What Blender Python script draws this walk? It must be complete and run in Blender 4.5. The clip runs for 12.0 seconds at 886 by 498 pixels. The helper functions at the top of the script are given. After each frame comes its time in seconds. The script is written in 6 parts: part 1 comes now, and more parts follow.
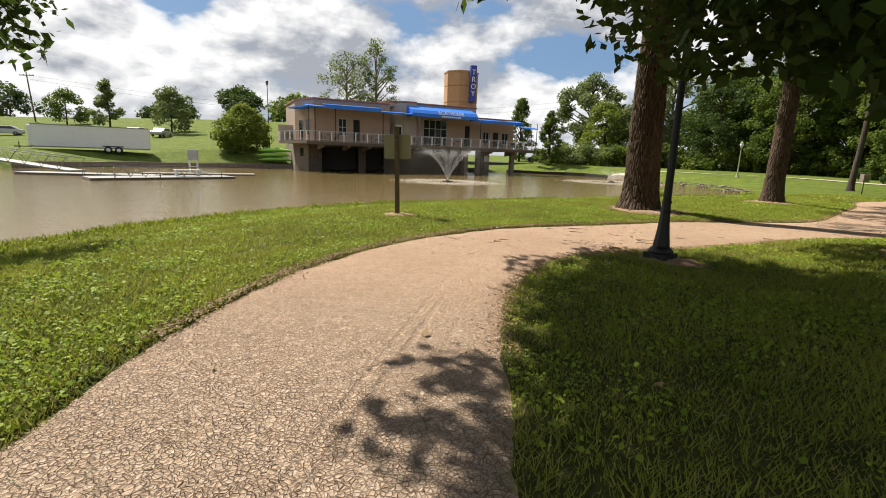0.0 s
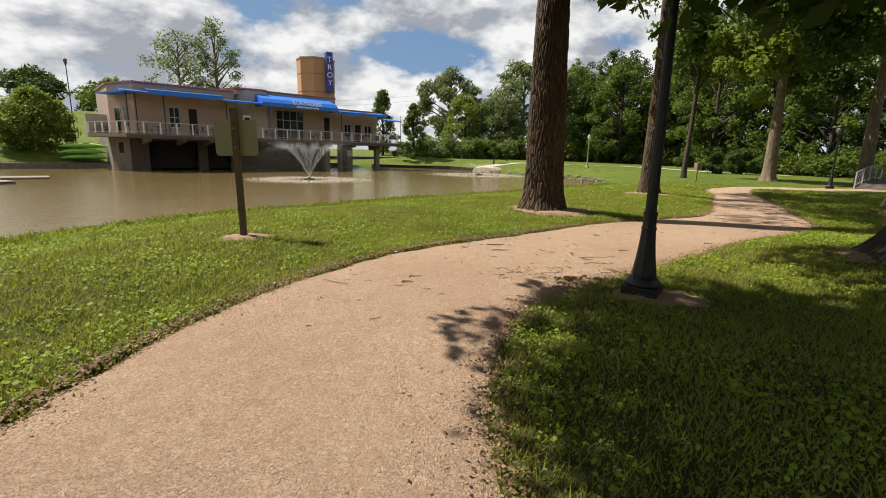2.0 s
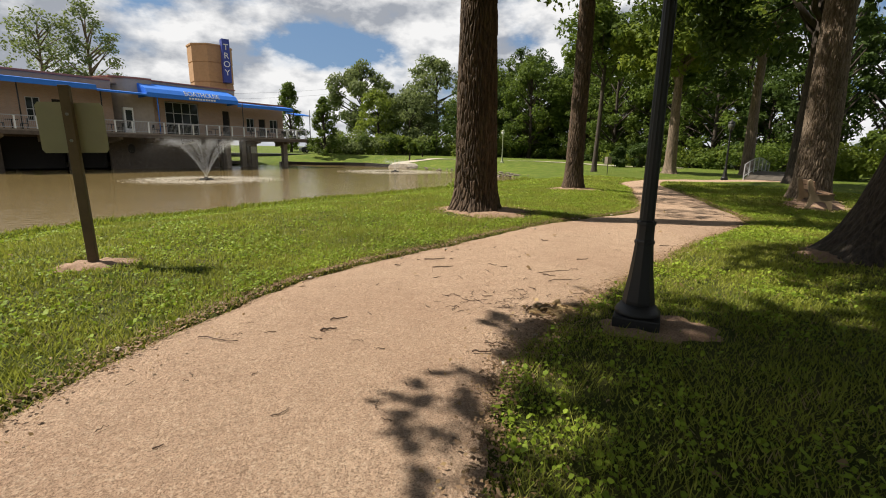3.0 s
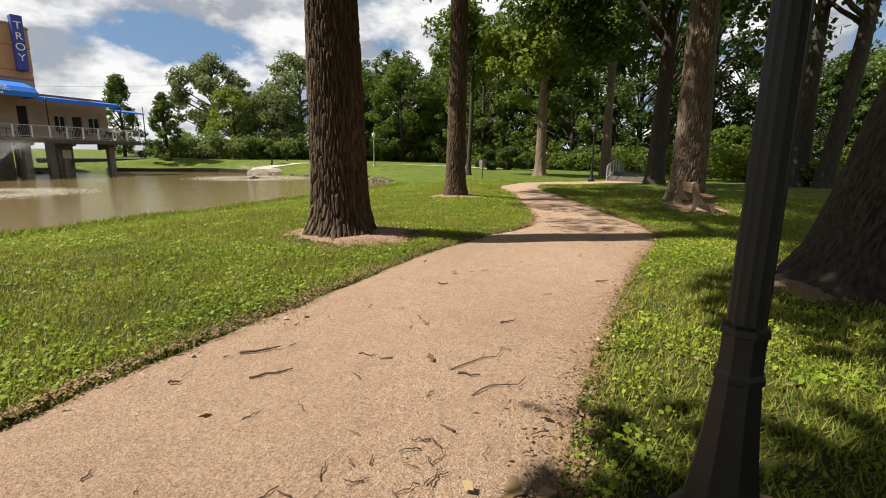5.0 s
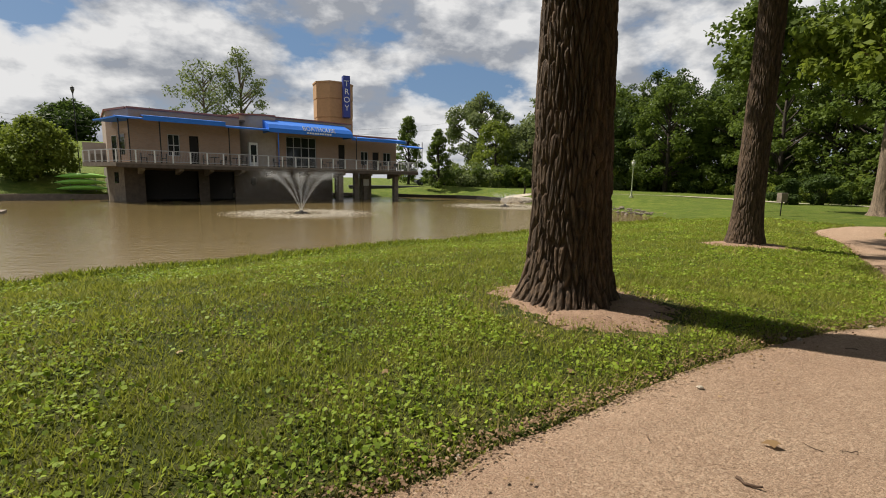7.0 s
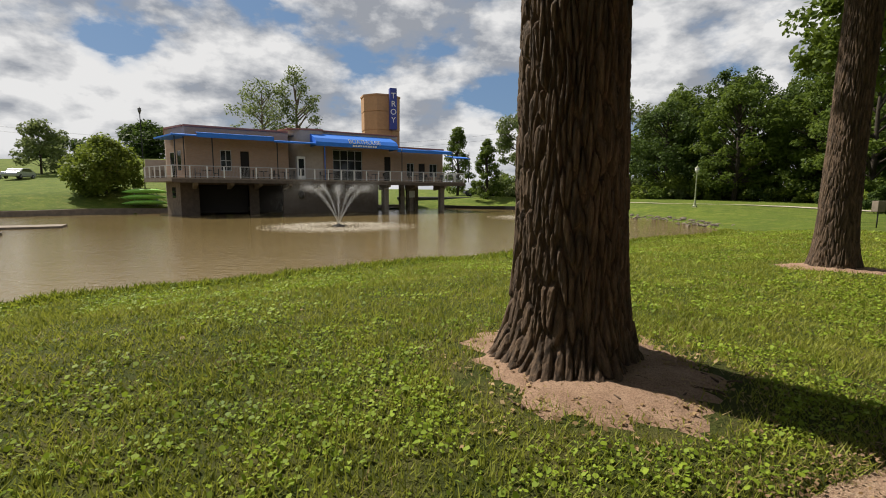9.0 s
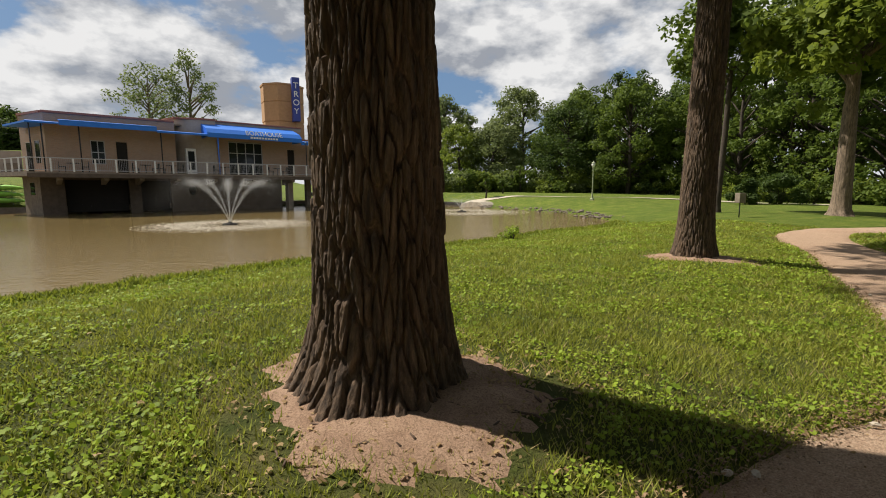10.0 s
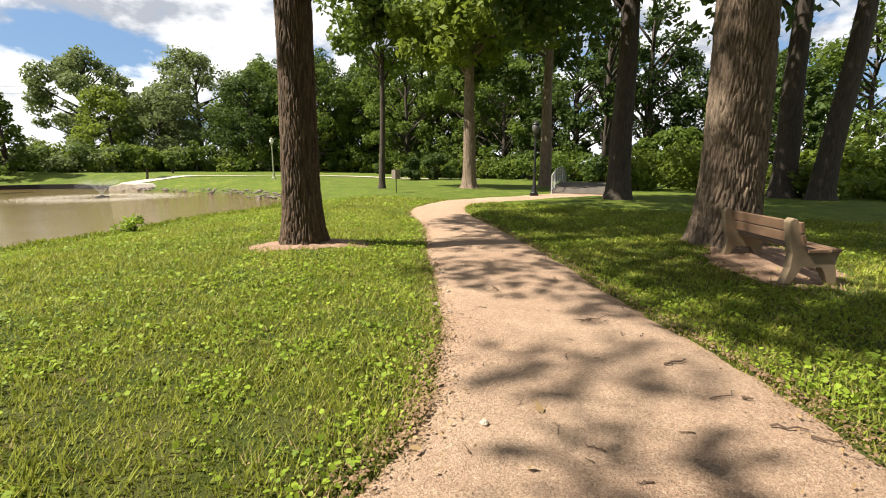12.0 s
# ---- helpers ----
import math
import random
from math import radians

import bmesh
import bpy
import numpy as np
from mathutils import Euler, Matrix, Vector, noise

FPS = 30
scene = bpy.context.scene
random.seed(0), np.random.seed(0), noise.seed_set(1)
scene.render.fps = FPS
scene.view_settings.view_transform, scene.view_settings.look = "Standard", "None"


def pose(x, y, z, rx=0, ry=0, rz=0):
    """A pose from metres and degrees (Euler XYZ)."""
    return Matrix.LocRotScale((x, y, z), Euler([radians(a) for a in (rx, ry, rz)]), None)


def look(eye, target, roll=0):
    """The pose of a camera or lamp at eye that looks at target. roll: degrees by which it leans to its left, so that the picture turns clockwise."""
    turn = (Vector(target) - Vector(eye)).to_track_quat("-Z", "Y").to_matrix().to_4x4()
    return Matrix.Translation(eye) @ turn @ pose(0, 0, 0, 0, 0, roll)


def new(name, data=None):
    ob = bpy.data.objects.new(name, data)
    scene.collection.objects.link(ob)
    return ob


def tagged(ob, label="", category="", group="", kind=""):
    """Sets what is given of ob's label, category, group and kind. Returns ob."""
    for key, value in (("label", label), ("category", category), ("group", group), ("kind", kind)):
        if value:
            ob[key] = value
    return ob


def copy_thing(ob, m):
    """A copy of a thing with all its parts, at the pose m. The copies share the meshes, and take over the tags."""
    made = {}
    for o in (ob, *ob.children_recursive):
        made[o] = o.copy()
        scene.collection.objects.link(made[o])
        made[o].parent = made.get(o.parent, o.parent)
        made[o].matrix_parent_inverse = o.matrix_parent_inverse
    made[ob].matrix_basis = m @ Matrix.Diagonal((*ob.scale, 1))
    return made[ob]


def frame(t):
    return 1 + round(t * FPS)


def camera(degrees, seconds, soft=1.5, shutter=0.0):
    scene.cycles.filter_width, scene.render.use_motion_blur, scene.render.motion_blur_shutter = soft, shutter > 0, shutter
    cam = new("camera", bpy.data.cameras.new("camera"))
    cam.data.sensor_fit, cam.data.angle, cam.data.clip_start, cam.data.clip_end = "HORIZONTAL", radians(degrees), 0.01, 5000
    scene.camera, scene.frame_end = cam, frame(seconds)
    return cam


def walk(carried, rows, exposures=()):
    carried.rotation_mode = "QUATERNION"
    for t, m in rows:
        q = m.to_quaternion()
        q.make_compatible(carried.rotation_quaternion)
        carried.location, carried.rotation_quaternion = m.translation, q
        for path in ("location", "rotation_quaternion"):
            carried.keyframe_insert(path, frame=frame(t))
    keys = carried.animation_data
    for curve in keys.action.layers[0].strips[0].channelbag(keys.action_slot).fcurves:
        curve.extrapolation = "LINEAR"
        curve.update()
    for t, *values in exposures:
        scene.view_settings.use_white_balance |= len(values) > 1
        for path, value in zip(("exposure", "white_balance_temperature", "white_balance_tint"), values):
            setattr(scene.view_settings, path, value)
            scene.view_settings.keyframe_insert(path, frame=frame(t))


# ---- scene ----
LENS = 87.6
cam = camera(LENS, 12.0, 1.0)
# seconds, place, yaw, pitch, roll
ROUTE = [
    (0, 0.000, 0.000, 1.457, 0.20, -11.33, -1.91),
    (0.5, -0.132, 0.783, 1.455, -2.82, -11.49, -1.77),
    (1, -0.164, 1.563, 1.465, -7.14, -11.55, -1.52),
    (1.5, -0.213, 2.286, 1.476, -11.52, -11.54, -1.37),
    (2, -0.120, 3.013, 1.461, -16.60, -11.61, -1.24),
    (2.5, -0.048, 3.773, 1.455, -21.58, -11.84, -1.08),
    (3, 0.181, 4.474, 1.440, -27.08, -11.89, -0.88),
    (3.5, 0.439, 5.167, 1.454, -32.19, -11.63, -0.77),
    (5.5, 2.157, 7.205, 1.430, -43.41, -11.27, -0.59),
    (6, 2.532, 7.769, 1.444, -32.56, -9.98, -0.64),
    (6.5, 2.838, 8.225, 1.514, -20.49, -9.07, -0.99),
    (7, 3.130, 8.629, 1.537, -12.07, -8.28, -0.96),
    (7.5, 3.406, 9.096, 1.558, -6.26, -7.51, -1.00),
    (9.5, 4.847, 10.234, 1.563, -5.31, -6.96, -0.24),
    (10, 5.426, 10.522, 1.543, -15.37, -7.62, 0.01),
    (10.5, 6.119, 10.637, 1.498, -26.65, -8.64, 0.09),
    (11, 6.795, 10.750, 1.489, -38.89, -9.10, 0.28),
    (11.5, 7.466, 10.929, 1.493, -47.95, -9.38, 0.18),
    (12, 8.146, 11.113, 1.490, -50.69, -10.28, 0.17),
]
STOPS = [(0.0, 0.84), (1.5, 0.70), (3.5, 0.68), (5.5, 0.78), (7.0, 0.46), (9.5, 0.50), (10.5, 0.66), (12.0, 1.24)]
walk(cam, [(t, pose(x, y, z, 90 + p, r, w)) for t, x, y, z, w, p, r in ROUTE], STOPS)

# ---- light ----
SUN_AZ = (-0.785, 0.62)          # the way towards the sun on the plan
SUN_EL = radians(52)


def nd(tree, kind, ins=None, **attrs):
    n = tree.nodes.new(kind)
    for k, v in attrs.items():
        setattr(n, k, v)
    for k, v in (ins or {}).items():
        if isinstance(v, bpy.types.NodeSocket):
            tree.links.new(v, n.inputs[k])
        else:
            n.inputs[k].default_value = v
    return n


def ramp(tree, fac, stops):
    n = nd(tree, "ShaderNodeValToRGB", {0: fac})
    e = n.color_ramp.elements
    while len(e) < len(stops):
        e.new(0.5)
    for k, (p, c) in enumerate(stops):
        e[k].position = p
        e[k].color = (c, c, c, 1) if isinstance(c, (int, float)) else (*c, 1)
    return n.outputs[0]


def mth(tree, op, a, b=0.0, c=0.0):
    n = nd(tree, "ShaderNodeMath", operation=op)
    for k, v in enumerate((a, b, c)):
        if isinstance(v, bpy.types.NodeSocket):
            tree.links.new(v, n.inputs[k])
        else:
            n.inputs[k].default_value = v
    return n.outputs[0]


def mixc(tree, fac, a, b, blend="MIX"):
    n = nd(tree, "ShaderNodeMix", data_type="RGBA", blend_type=blend)
    for k, v in ((0, fac), (6, a), (7, b)):
        if isinstance(v, bpy.types.NodeSocket):
            tree.links.new(v, n.inputs[k])
        else:
            n.inputs[k].default_value = v if k == 0 else (*v, 1)
    return n.outputs[2]


world = bpy.data.worlds.new("sky")
scene.world = world
world.use_nodes = True
wt = world.node_tree
wt.nodes.clear()
sky = nd(wt, "ShaderNodeTexSky", sky_type="NISHITA", sun_disc=False, sun_elevation=SUN_EL,
         sun_rotation=math.atan2(SUN_AZ[0], SUN_AZ[1]), air_density=1.0, dust_density=0.8, ozone_density=2.0)
coord = nd(wt, "ShaderNodeTexCoord")
xyz = nd(wt, "ShaderNodeSeparateXYZ", {0: coord.outputs["Generated"]})
up = mth(wt, "MAXIMUM", xyz.outputs[2], 0.0)
bearing = mth(wt, "MULTIPLY", mth(wt, "ARCTAN2", xyz.outputs[0], xyz.outputs[1]), 57.2958)
rise = mth(wt, "MULTIPLY", mth(wt, "ARCSINE", xyz.outputs[2]), 57.2958)


def spot(a, e, ra, re, k=1.0):
    """A soft oval in the sky: bearing, height and radii in degrees."""
    p = mth(wt, "POWER", mth(wt, "DIVIDE", mth(wt, "SUBTRACT", bearing, a), ra), 2.0)
    q = mth(wt, "POWER", mth(wt, "DIVIDE", mth(wt, "SUBTRACT", rise, e), re), 2.0)
    return mth(wt, "MULTIPLY", mth(wt, "EXPONENT", mth(wt, "MULTIPLY", mth(wt, "ADD", p, q), -1.0)), k)


def total(parts):
    out = parts[0]
    for p in parts[1:]:
        out = mth(wt, "ADD", out, p)
    return out


# heaped clouds: flattened, billowing masses with gaps of blue
squash = nd(wt, "ShaderNodeVectorMath", {0: coord.outputs["Generated"], 1: (1.0, 1.0, 1.9)}, operation="MULTIPLY").outputs[0]
place = nd(wt, "ShaderNodeVectorMath", {0: squash, 1: (4.3, 1.7, 2.6)}, operation="ADD").outputs[0]
above = nd(wt, "ShaderNodeVectorMath", {0: place, 1: (-0.022, 0.016, 0.060)}, operation="ADD").outputs[0]
big = nd(wt, "ShaderNodeTexNoise", {"Vector": place, "Scale": 4.6, "Detail": 9.0, "Roughness": 0.54}).outputs[0]
toward = nd(wt, "ShaderNodeTexNoise", {"Vector": above, "Scale": 4.6, "Detail": 6.0, "Roughness": 0.52}).outputs[0]
gaps = total([spot(15, 10.5, 12, 3.0, 0.17), spot(-26, 20.5, 6, 2.0, 0.12), spot(-38, 16, 4, 2.5, 0.10), spot(88, 17, 7, 5, 0.16), spot(24, 4.5, 7, 2.5, 0.09)])
heaps = total([spot(3, 5.5, 7, 3.2, 0.16), spot(15, 5.0, 7, 2.6, 0.13), spot(-34, 5, 12, 3, 0.05)])
mass = mth(wt, "ADD", mth(wt, "SUBTRACT", big, gaps), mth(wt, "MULTIPLY_ADD", up, -0.04, heaps))
cover = ramp(wt, mass, [(0.345, 0.0), (0.40, 0.75), (0.46, 1.0)])
dull = total([spot(-12, 15, 11, 5, 0.50), spot(35, 12, 7, 6, 0.40), spot(-48, 30, 30, 10, 0.3), spot(5, 19, 12, 3, 0.15)])
under = nd(wt, "ShaderNodeTexNoise", {"Vector": place, "Scale": 2.6, "Detail": 4.0, "Roughness": 0.55}).outputs[0]
belly = ramp(wt, mth(wt, "SUBTRACT", under, mth(wt, "MULTIPLY", dull, 0.30)), [(0.36, 0.0), (0.62, 1.0)])
lit = mth(wt, "MULTIPLY_ADD", mth(wt, "SUBTRACT", big, toward), 5.5, mth(wt, "MULTIPLY_ADD", belly, 0.58, 0.14))
puff = nd(wt, "ShaderNodeTexNoise", {"Vector": place, "Scale": 15.0, "Detail": 6.0, "Roughness": 0.58}).outputs[0]
lit = mth(wt, "ADD", lit, mth(wt, "MULTIPLY_ADD", puff, 1.9, -0.92))
lit = mth(wt, "ADD", lit, mth(wt, "MULTIPLY", heaps, 1.7))
# unseen clouds overhead are dulled to cut the fill light
lit = mth(wt, "MULTIPLY_ADD", ramp(wt, up, [(0.36, 0.0), (0.75, 1.0)]), -0.6, lit)
lit = nd(wt, "ShaderNodeClamp", {0: lit, 1: 0.0, 2: 1.0}).outputs[0]
cloudcol = mixc(wt, lit, (6.2, 6.6, 7.4), (15.6, 15.5, 15.4))
haze = ramp(wt, up, [(0.0, 0.6), (0.05, 0.15), (0.14, 0.0)])
skycol = mixc(wt, 0.45, sky.outputs[0], (4.2, 7.4, 12.5))
col = mixc(wt, cover, skycol, cloudcol)
col = mixc(wt, haze, col, (12.5, 12.8, 13.3))
bg = nd(wt, "ShaderNodeBackground", {0: col, 1: 0.037})
nd(wt, "ShaderNodeOutputWorld", {0: bg.outputs[0]})

sun = new("sun", bpy.data.lights.new("sun", "SUN"))
sun.data.energy, sun.data.angle, sun.data.color = 5.0, radians(0.75), (1.0, 0.925, 0.80)
sun.matrix_world = look((SUN_AZ[0] * 60 * math.cos(SUN_EL), SUN_AZ[1] * 60 * math.cos(SUN_EL), 60 * math.sin(SUN_EL)), (0, 0, 0))


# ---- materials ----
def material(name, build):
    m = bpy.data.materials.new(name)
    m.use_nodes = True
    t = m.node_tree
    t.nodes.clear()
    out = nd(t, "ShaderNodeOutputMaterial")
    b = nd(t, "ShaderNodeBsdfPrincipled")
    t.links.new(b.outputs[0], out.inputs[0])
    build(t, b)
    return m


def put(t, b, key, v):
    if isinstance(v, bpy.types.NodeSocket):
        t.links.new(v, b.inputs[key])
    else:
        b.inputs[key].default_value = (*v, 1) if isinstance(v, tuple) and len(v) == 3 else v


def where(t, sx=1.0, sy=None, sz=None):
    """World-sized coordinates of the object, scaled."""
    c = nd(t, "ShaderNodeTexCoord")
    sy = sx if sy is None else sy
    sz = sx if sz is None else sz
    return nd(t, "ShaderNodeMapping", {0: c.outputs["Object"], 3: (sx, sy, sz)}).outputs[0]


def nz(t, vec, scale, detail=4.0, rough=0.55, out=0):
    return nd(t, "ShaderNodeTexNoise", {"Vector": vec, "Scale": scale, "Detail": detail, "Roughness": rough}).outputs[out]


def bump(t, b, height, dist, strength=1.0):
    n = nd(t, "ShaderNodeBump", {"Height": height, "Distance": dist, "Strength": strength})
    t.links.new(n.outputs[0], b.inputs["Normal"])


def simple(name, colour, rough=0.6, metal=0.0, vary=0.25, scale=3.0, fine=60.0, relief=0.002):
    """Paint, metal or plastic: two scales of variation and a fine relief."""
    def build(t, b):
        v = where(t)
        a = nz(t, v, scale, 5.0, 0.6)
        g = nz(t, v, fine, 3.0, 0.6)
        dark = tuple(c * (1 - vary) for c in colour)
        light = tuple(min(1.0, c * (1 + vary * 0.6)) for c in colour)
        c = mixc(t, ramp(t, a, [(0.3, 0.0), (0.7, 1.0)]), dark, light)
        c = mixc(t, mth(t, "MULTIPLY", g, 0.25), c, dark)
        put(t, b, "Base Color", c)
        put(t, b, "Roughness", mth(t, "MULTIPLY_ADD", a, 0.2, rough - 0.1))
        put(t, b, "Metallic", metal)
        if relief:
            bump(t, b, g, relief, 0.6)
    return material(name, build)


def leafy(name, dark, light, trans=0.35):
    """Leaves: colour differs from leaf to leaf and from clump to clump, some light passes through."""
    m = bpy.data.materials.new(name)
    m.use_nodes = True
    t = m.node_tree
    t.nodes.clear()
    out = nd(t, "ShaderNodeOutputMaterial")
    geo = nd(t, "ShaderNodeNewGeometry")
    v = where(t)
    clump = ramp(t, nz(t, v, 0.55, 3.0, 0.6), [(0.32, 0.0), (0.68, 1.0)])
    f = mth(t, "MULTIPLY_ADD", geo.outputs["Random Per Island"], 0.55, mth(t, "MULTIPLY", clump, 0.45))
    c = mixc(t, f, dark, light)
    b = nd(t, "ShaderNodeBsdfPrincipled", {"Base Color": c, "Roughness": 0.62})
    b.inputs["Specular IOR Level"].default_value = 0.2
    tr = nd(t, "ShaderNodeBsdfTranslucent", {0: mixc(t, 0.6, c, tuple(q * 1.5 for q in light))})
    mx = nd(t, "ShaderNodeMixShader", {0: trans, 1: b.outputs[0], 2: tr.outputs[0]})
    t.links.new(mx.outputs[0], out.inputs[0])
    return m


def m_soil(t, b):
    """Mown turf; near the walk, shade between the blades is painted into the soil."""
    v = where(t)
    patch = nz(t, v, 0.35, 5.0, 0.6)
    mid = nz(t, v, 2.2, 6.0, 0.65)
    fine = nz(t, v, 38.0, 5.0, 0.7)
    tuft = nz(t, v, 9.0, 5.0, 0.75)
    g = mixc(t, ramp(t, patch, [(0.35, 0.0), (0.65, 1.0)]), (0.092, 0.145, 0.014), (0.150, 0.205, 0.020))
    g = mixc(t, ramp(t, mid, [(0.50, 0.0), (0.75, 0.30)]), g, (0.22, 0.205, 0.055))
    g = mixc(t, ramp(t, tuft, [(0.38, 0.75), (0.55, 0.0)]), g, (0.050, 0.075, 0.010))
    g = mixc(t, ramp(t, fine, [(0.40, 0.6), (0.56, 0.0)]), g, (0.040, 0.055, 0.009))
    swath = nz(t, v, 1.1, 6.0, 0.75)
    g = mixc(t, ramp(t, swath, [(0.50, 0.0), (0.66, 0.55)]), g, (0.215, 0.215, 0.050))
    g = mixc(t, ramp(t, swath, [(0.36, 0.6), (0.47, 0.0)]), g, (0.058, 0.092, 0.012))
    # darker soil near the walk: painted shade between blades, fading with distance
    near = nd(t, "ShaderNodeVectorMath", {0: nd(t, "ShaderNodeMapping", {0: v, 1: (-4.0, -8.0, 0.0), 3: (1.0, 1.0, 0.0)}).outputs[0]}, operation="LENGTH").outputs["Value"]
    gap_shade = mixc(t, ramp(t, mid, [(0.4, 0.0), (0.7, 1.0)]), (0.040, 0.050, 0.010), (0.105, 0.090, 0.034))
    g = mixc(t, ramp(t, mth(t, "MULTIPLY", near, 0.04), [(0.26, 0.8), (0.56, 0.0)]), g, gap_shade)
    put(t, b, "Base Color", g)
    put(t, b, "Roughness", 0.95)
    put(t, b, "Specular IOR Level", 0.2)
    bump(t, b, mth(t, "ADD", fine, tuft), 0.05, 0.9)


def m_path(t, b):
    """Packed limestone: grit and pebbles all along, a dried and cracked crust with wheel marks at the start."""
    v = where(t)
    broad = nz(t, v, 0.45, 4.0, 0.6)
    mid = nz(t, v, 5.0, 5.0, 0.65)
    grit = nz(t, v, 110.0, 4.0, 0.75)
    pit = nz(t, v, 34.0, 4.0, 0.7)
    cell = nd(t, "ShaderNodeTexVoronoi", {"Vector": v, "Scale": 85.0, "Randomness": 1.0})
    speck = nd(t, "ShaderNodeSeparateXYZ", {0: cell.outputs["Color"]}).outputs[0]
    wob = nd(t, "ShaderNodeVectorMath", {0: nz(t, v, 7.0, 3.0, 0.55, 1), 1: (0.07, 0.07, 0.07)}, operation="MULTIPLY").outputs[0]
    cv_ = nd(t, "ShaderNodeVectorMath", {0: v, 1: wob}, operation="ADD").outputs[0]
    flat_ = nd(t, "ShaderNodeMapping", {0: cv_, 3: (1.0, 1.0, 0.0)}).outputs[0]
    xyz_ = nd(t, "ShaderNodeSeparateXYZ", {0: nd(t, "ShaderNodeTexCoord").outputs["Object"]})
    start = ramp(t, mth(t, "MULTIPLY_ADD", xyz_.outputs[1], 0.1, mth(t, "MULTIPLY", mid, 0.45)), [(0.45, 1.0), (0.80, 0.0)])
    coarse = nd(t, "ShaderNodeTexVoronoi", {"Vector": flat_, "Scale": 15.0}, feature="DISTANCE_TO_EDGE").outputs[0]
    small = nd(t, "ShaderNodeTexVoronoi", {"Vector": flat_, "Scale": 36.0}, feature="DISTANCE_TO_EDGE").outputs[0]
    tone = nd(t, "ShaderNodeSeparateXYZ", {0: nd(t, "ShaderNodeTexVoronoi", {"Vector": flat_, "Scale": 36.0}).outputs["Color"]}).outputs[0]
    broken = ramp(t, nz(t, v, 2.4, 5.0, 0.7), [(0.34, 0.15), (0.52, 1.0)])
    line = mth(t, "MAXIMUM", mth(t, "MULTIPLY", ramp(t, small, [(0.0, 1.0), (0.11, 0.0)]), broken), ramp(t, coarse, [(0.0, 1.0), (0.05, 0.0)]))
    # two wheel marks with a knobbly tread
    aside = mth(t, "ADD", mth(t, "MULTIPLY_ADD", xyz_.outputs[1], -0.203, xyz_.outputs[0]), mth(t, "MULTIPLY", mid, 0.05))
    m1 = ramp(t, mth(t, "ABSOLUTE", mth(t, "ADD", aside, 0.90)), [(0.012, 1.0), (0.040, 0.0)])
    m2 = ramp(t, mth(t, "ABSOLUTE", mth(t, "ADD", aside, 1.03)), [(0.010, 0.8), (0.034, 0.0)])
    m3 = ramp(t, mth(t, "ABSOLUTE", mth(t, "ADD", aside, 0.62)), [(0.008, 0.5), (0.030, 0.0)])
    tread = nz(t, where(t, 30.0, 60.0, 1.0), 1.0, 2.0, 0.5)
    marks = mth(t, "MULTIPLY", mth(t, "MAXIMUM", mth(t, "MAXIMUM", m1, m2), m3), start)
    crust = mth(t, "MULTIPLY", start, mth(t, "SUBTRACT", 1.0, ramp(t, aside, [(-0.99, 0.0), (-0.93, 0.65)])))
    line = mth(t, "MULTIPLY", line, crust)
    c = mixc(t, ramp(t, broad, [(0.33, 0.0), (0.67, 1.0)]), (0.475, 0.315, 0.216), (0.580, 0.412, 0.290))
    c = mixc(t, ramp(t, mid, [(0.4, 0.0), (0.75, 0.55)]), c, (0.365, 0.240, 0.165))
    c = mixc(t, ramp(t, grit, [(0.38, 0.85), (0.52, 0.0)]), c, (0.150, 0.098, 0.064))
    c = mixc(t, ramp(t, speck, [(0.70, 0.0), (0.97, 0.34)]), c, (0.70, 0.56, 0.42))
    c = mixc(t, ramp(t, speck, [(0.05, 0.34), (0.22, 0.0)]), c, (0.220, 0.140, 0.092))
    c = mixc(t, ramp(t, pit, [(0.36, 0.45), (0.48, 0.0)]), c, (0.22, 0.140, 0.092))
    c = mixc(t, mth(t, "MULTIPLY", start, 0.60), c, (0.66, 0.505, 0.370))
    c = mixc(t, mth(t, "MULTIPLY", ramp(t, tone, [(0.45, 0.0), (0.95, 1.0)]), mth(t, "MULTIPLY", crust, 0.35)), c, (0.36, 0.25, 0.172))
    c = mixc(t, mth(t, "MULTIPLY", ramp(t, tone, [(0.06, 1.0), (0.30, 0.0)]), mth(t, "MULTIPLY", crust, 0.6)), c, (0.70, 0.56, 0.43))
    c = mixc(t, mth(t, "MULTIPLY", line, 0.70), c, (0.090, 0.055, 0.034))
    c = mixc(t, mth(t, "MULTIPLY", marks, mth(t, "MULTIPLY", ramp(t, tread, [(0.45, 0.0), (0.6, 1.0)]), 0.45)), c, (0.26, 0.175, 0.120))
    put(t, b, "Base Color", c)
    put(t, b, "Roughness", 0.93)
    put(t, b, "Specular IOR Level", 0.25)
    curl = mth(t, "MULTIPLY", mth(t, "MULTIPLY", ramp(t, small, [(0.0, 0.0), (0.10, 1.0), (0.4, 0.55)]), crust), mth(t, "MULTIPLY_ADD", tone, 0.9, 0.3))
    h = mth(t, "MULTIPLY_ADD", pit, 0.7, mth(t, "MULTIPLY_ADD", grit, 0.5, mth(t, "MULTIPLY_ADD", speck, 0.12, mth(t, "MULTIPLY", mid, 0.7))))
    h = mth(t, "ADD", h, mth(t, "MULTIPLY_ADD", curl, 1.1, mth(t, "MULTIPLY", marks, mth(t, "MULTIPLY_ADD", tread, 0.9, -1.3))))
    bump(t, b, h, 0.032, 1.0)


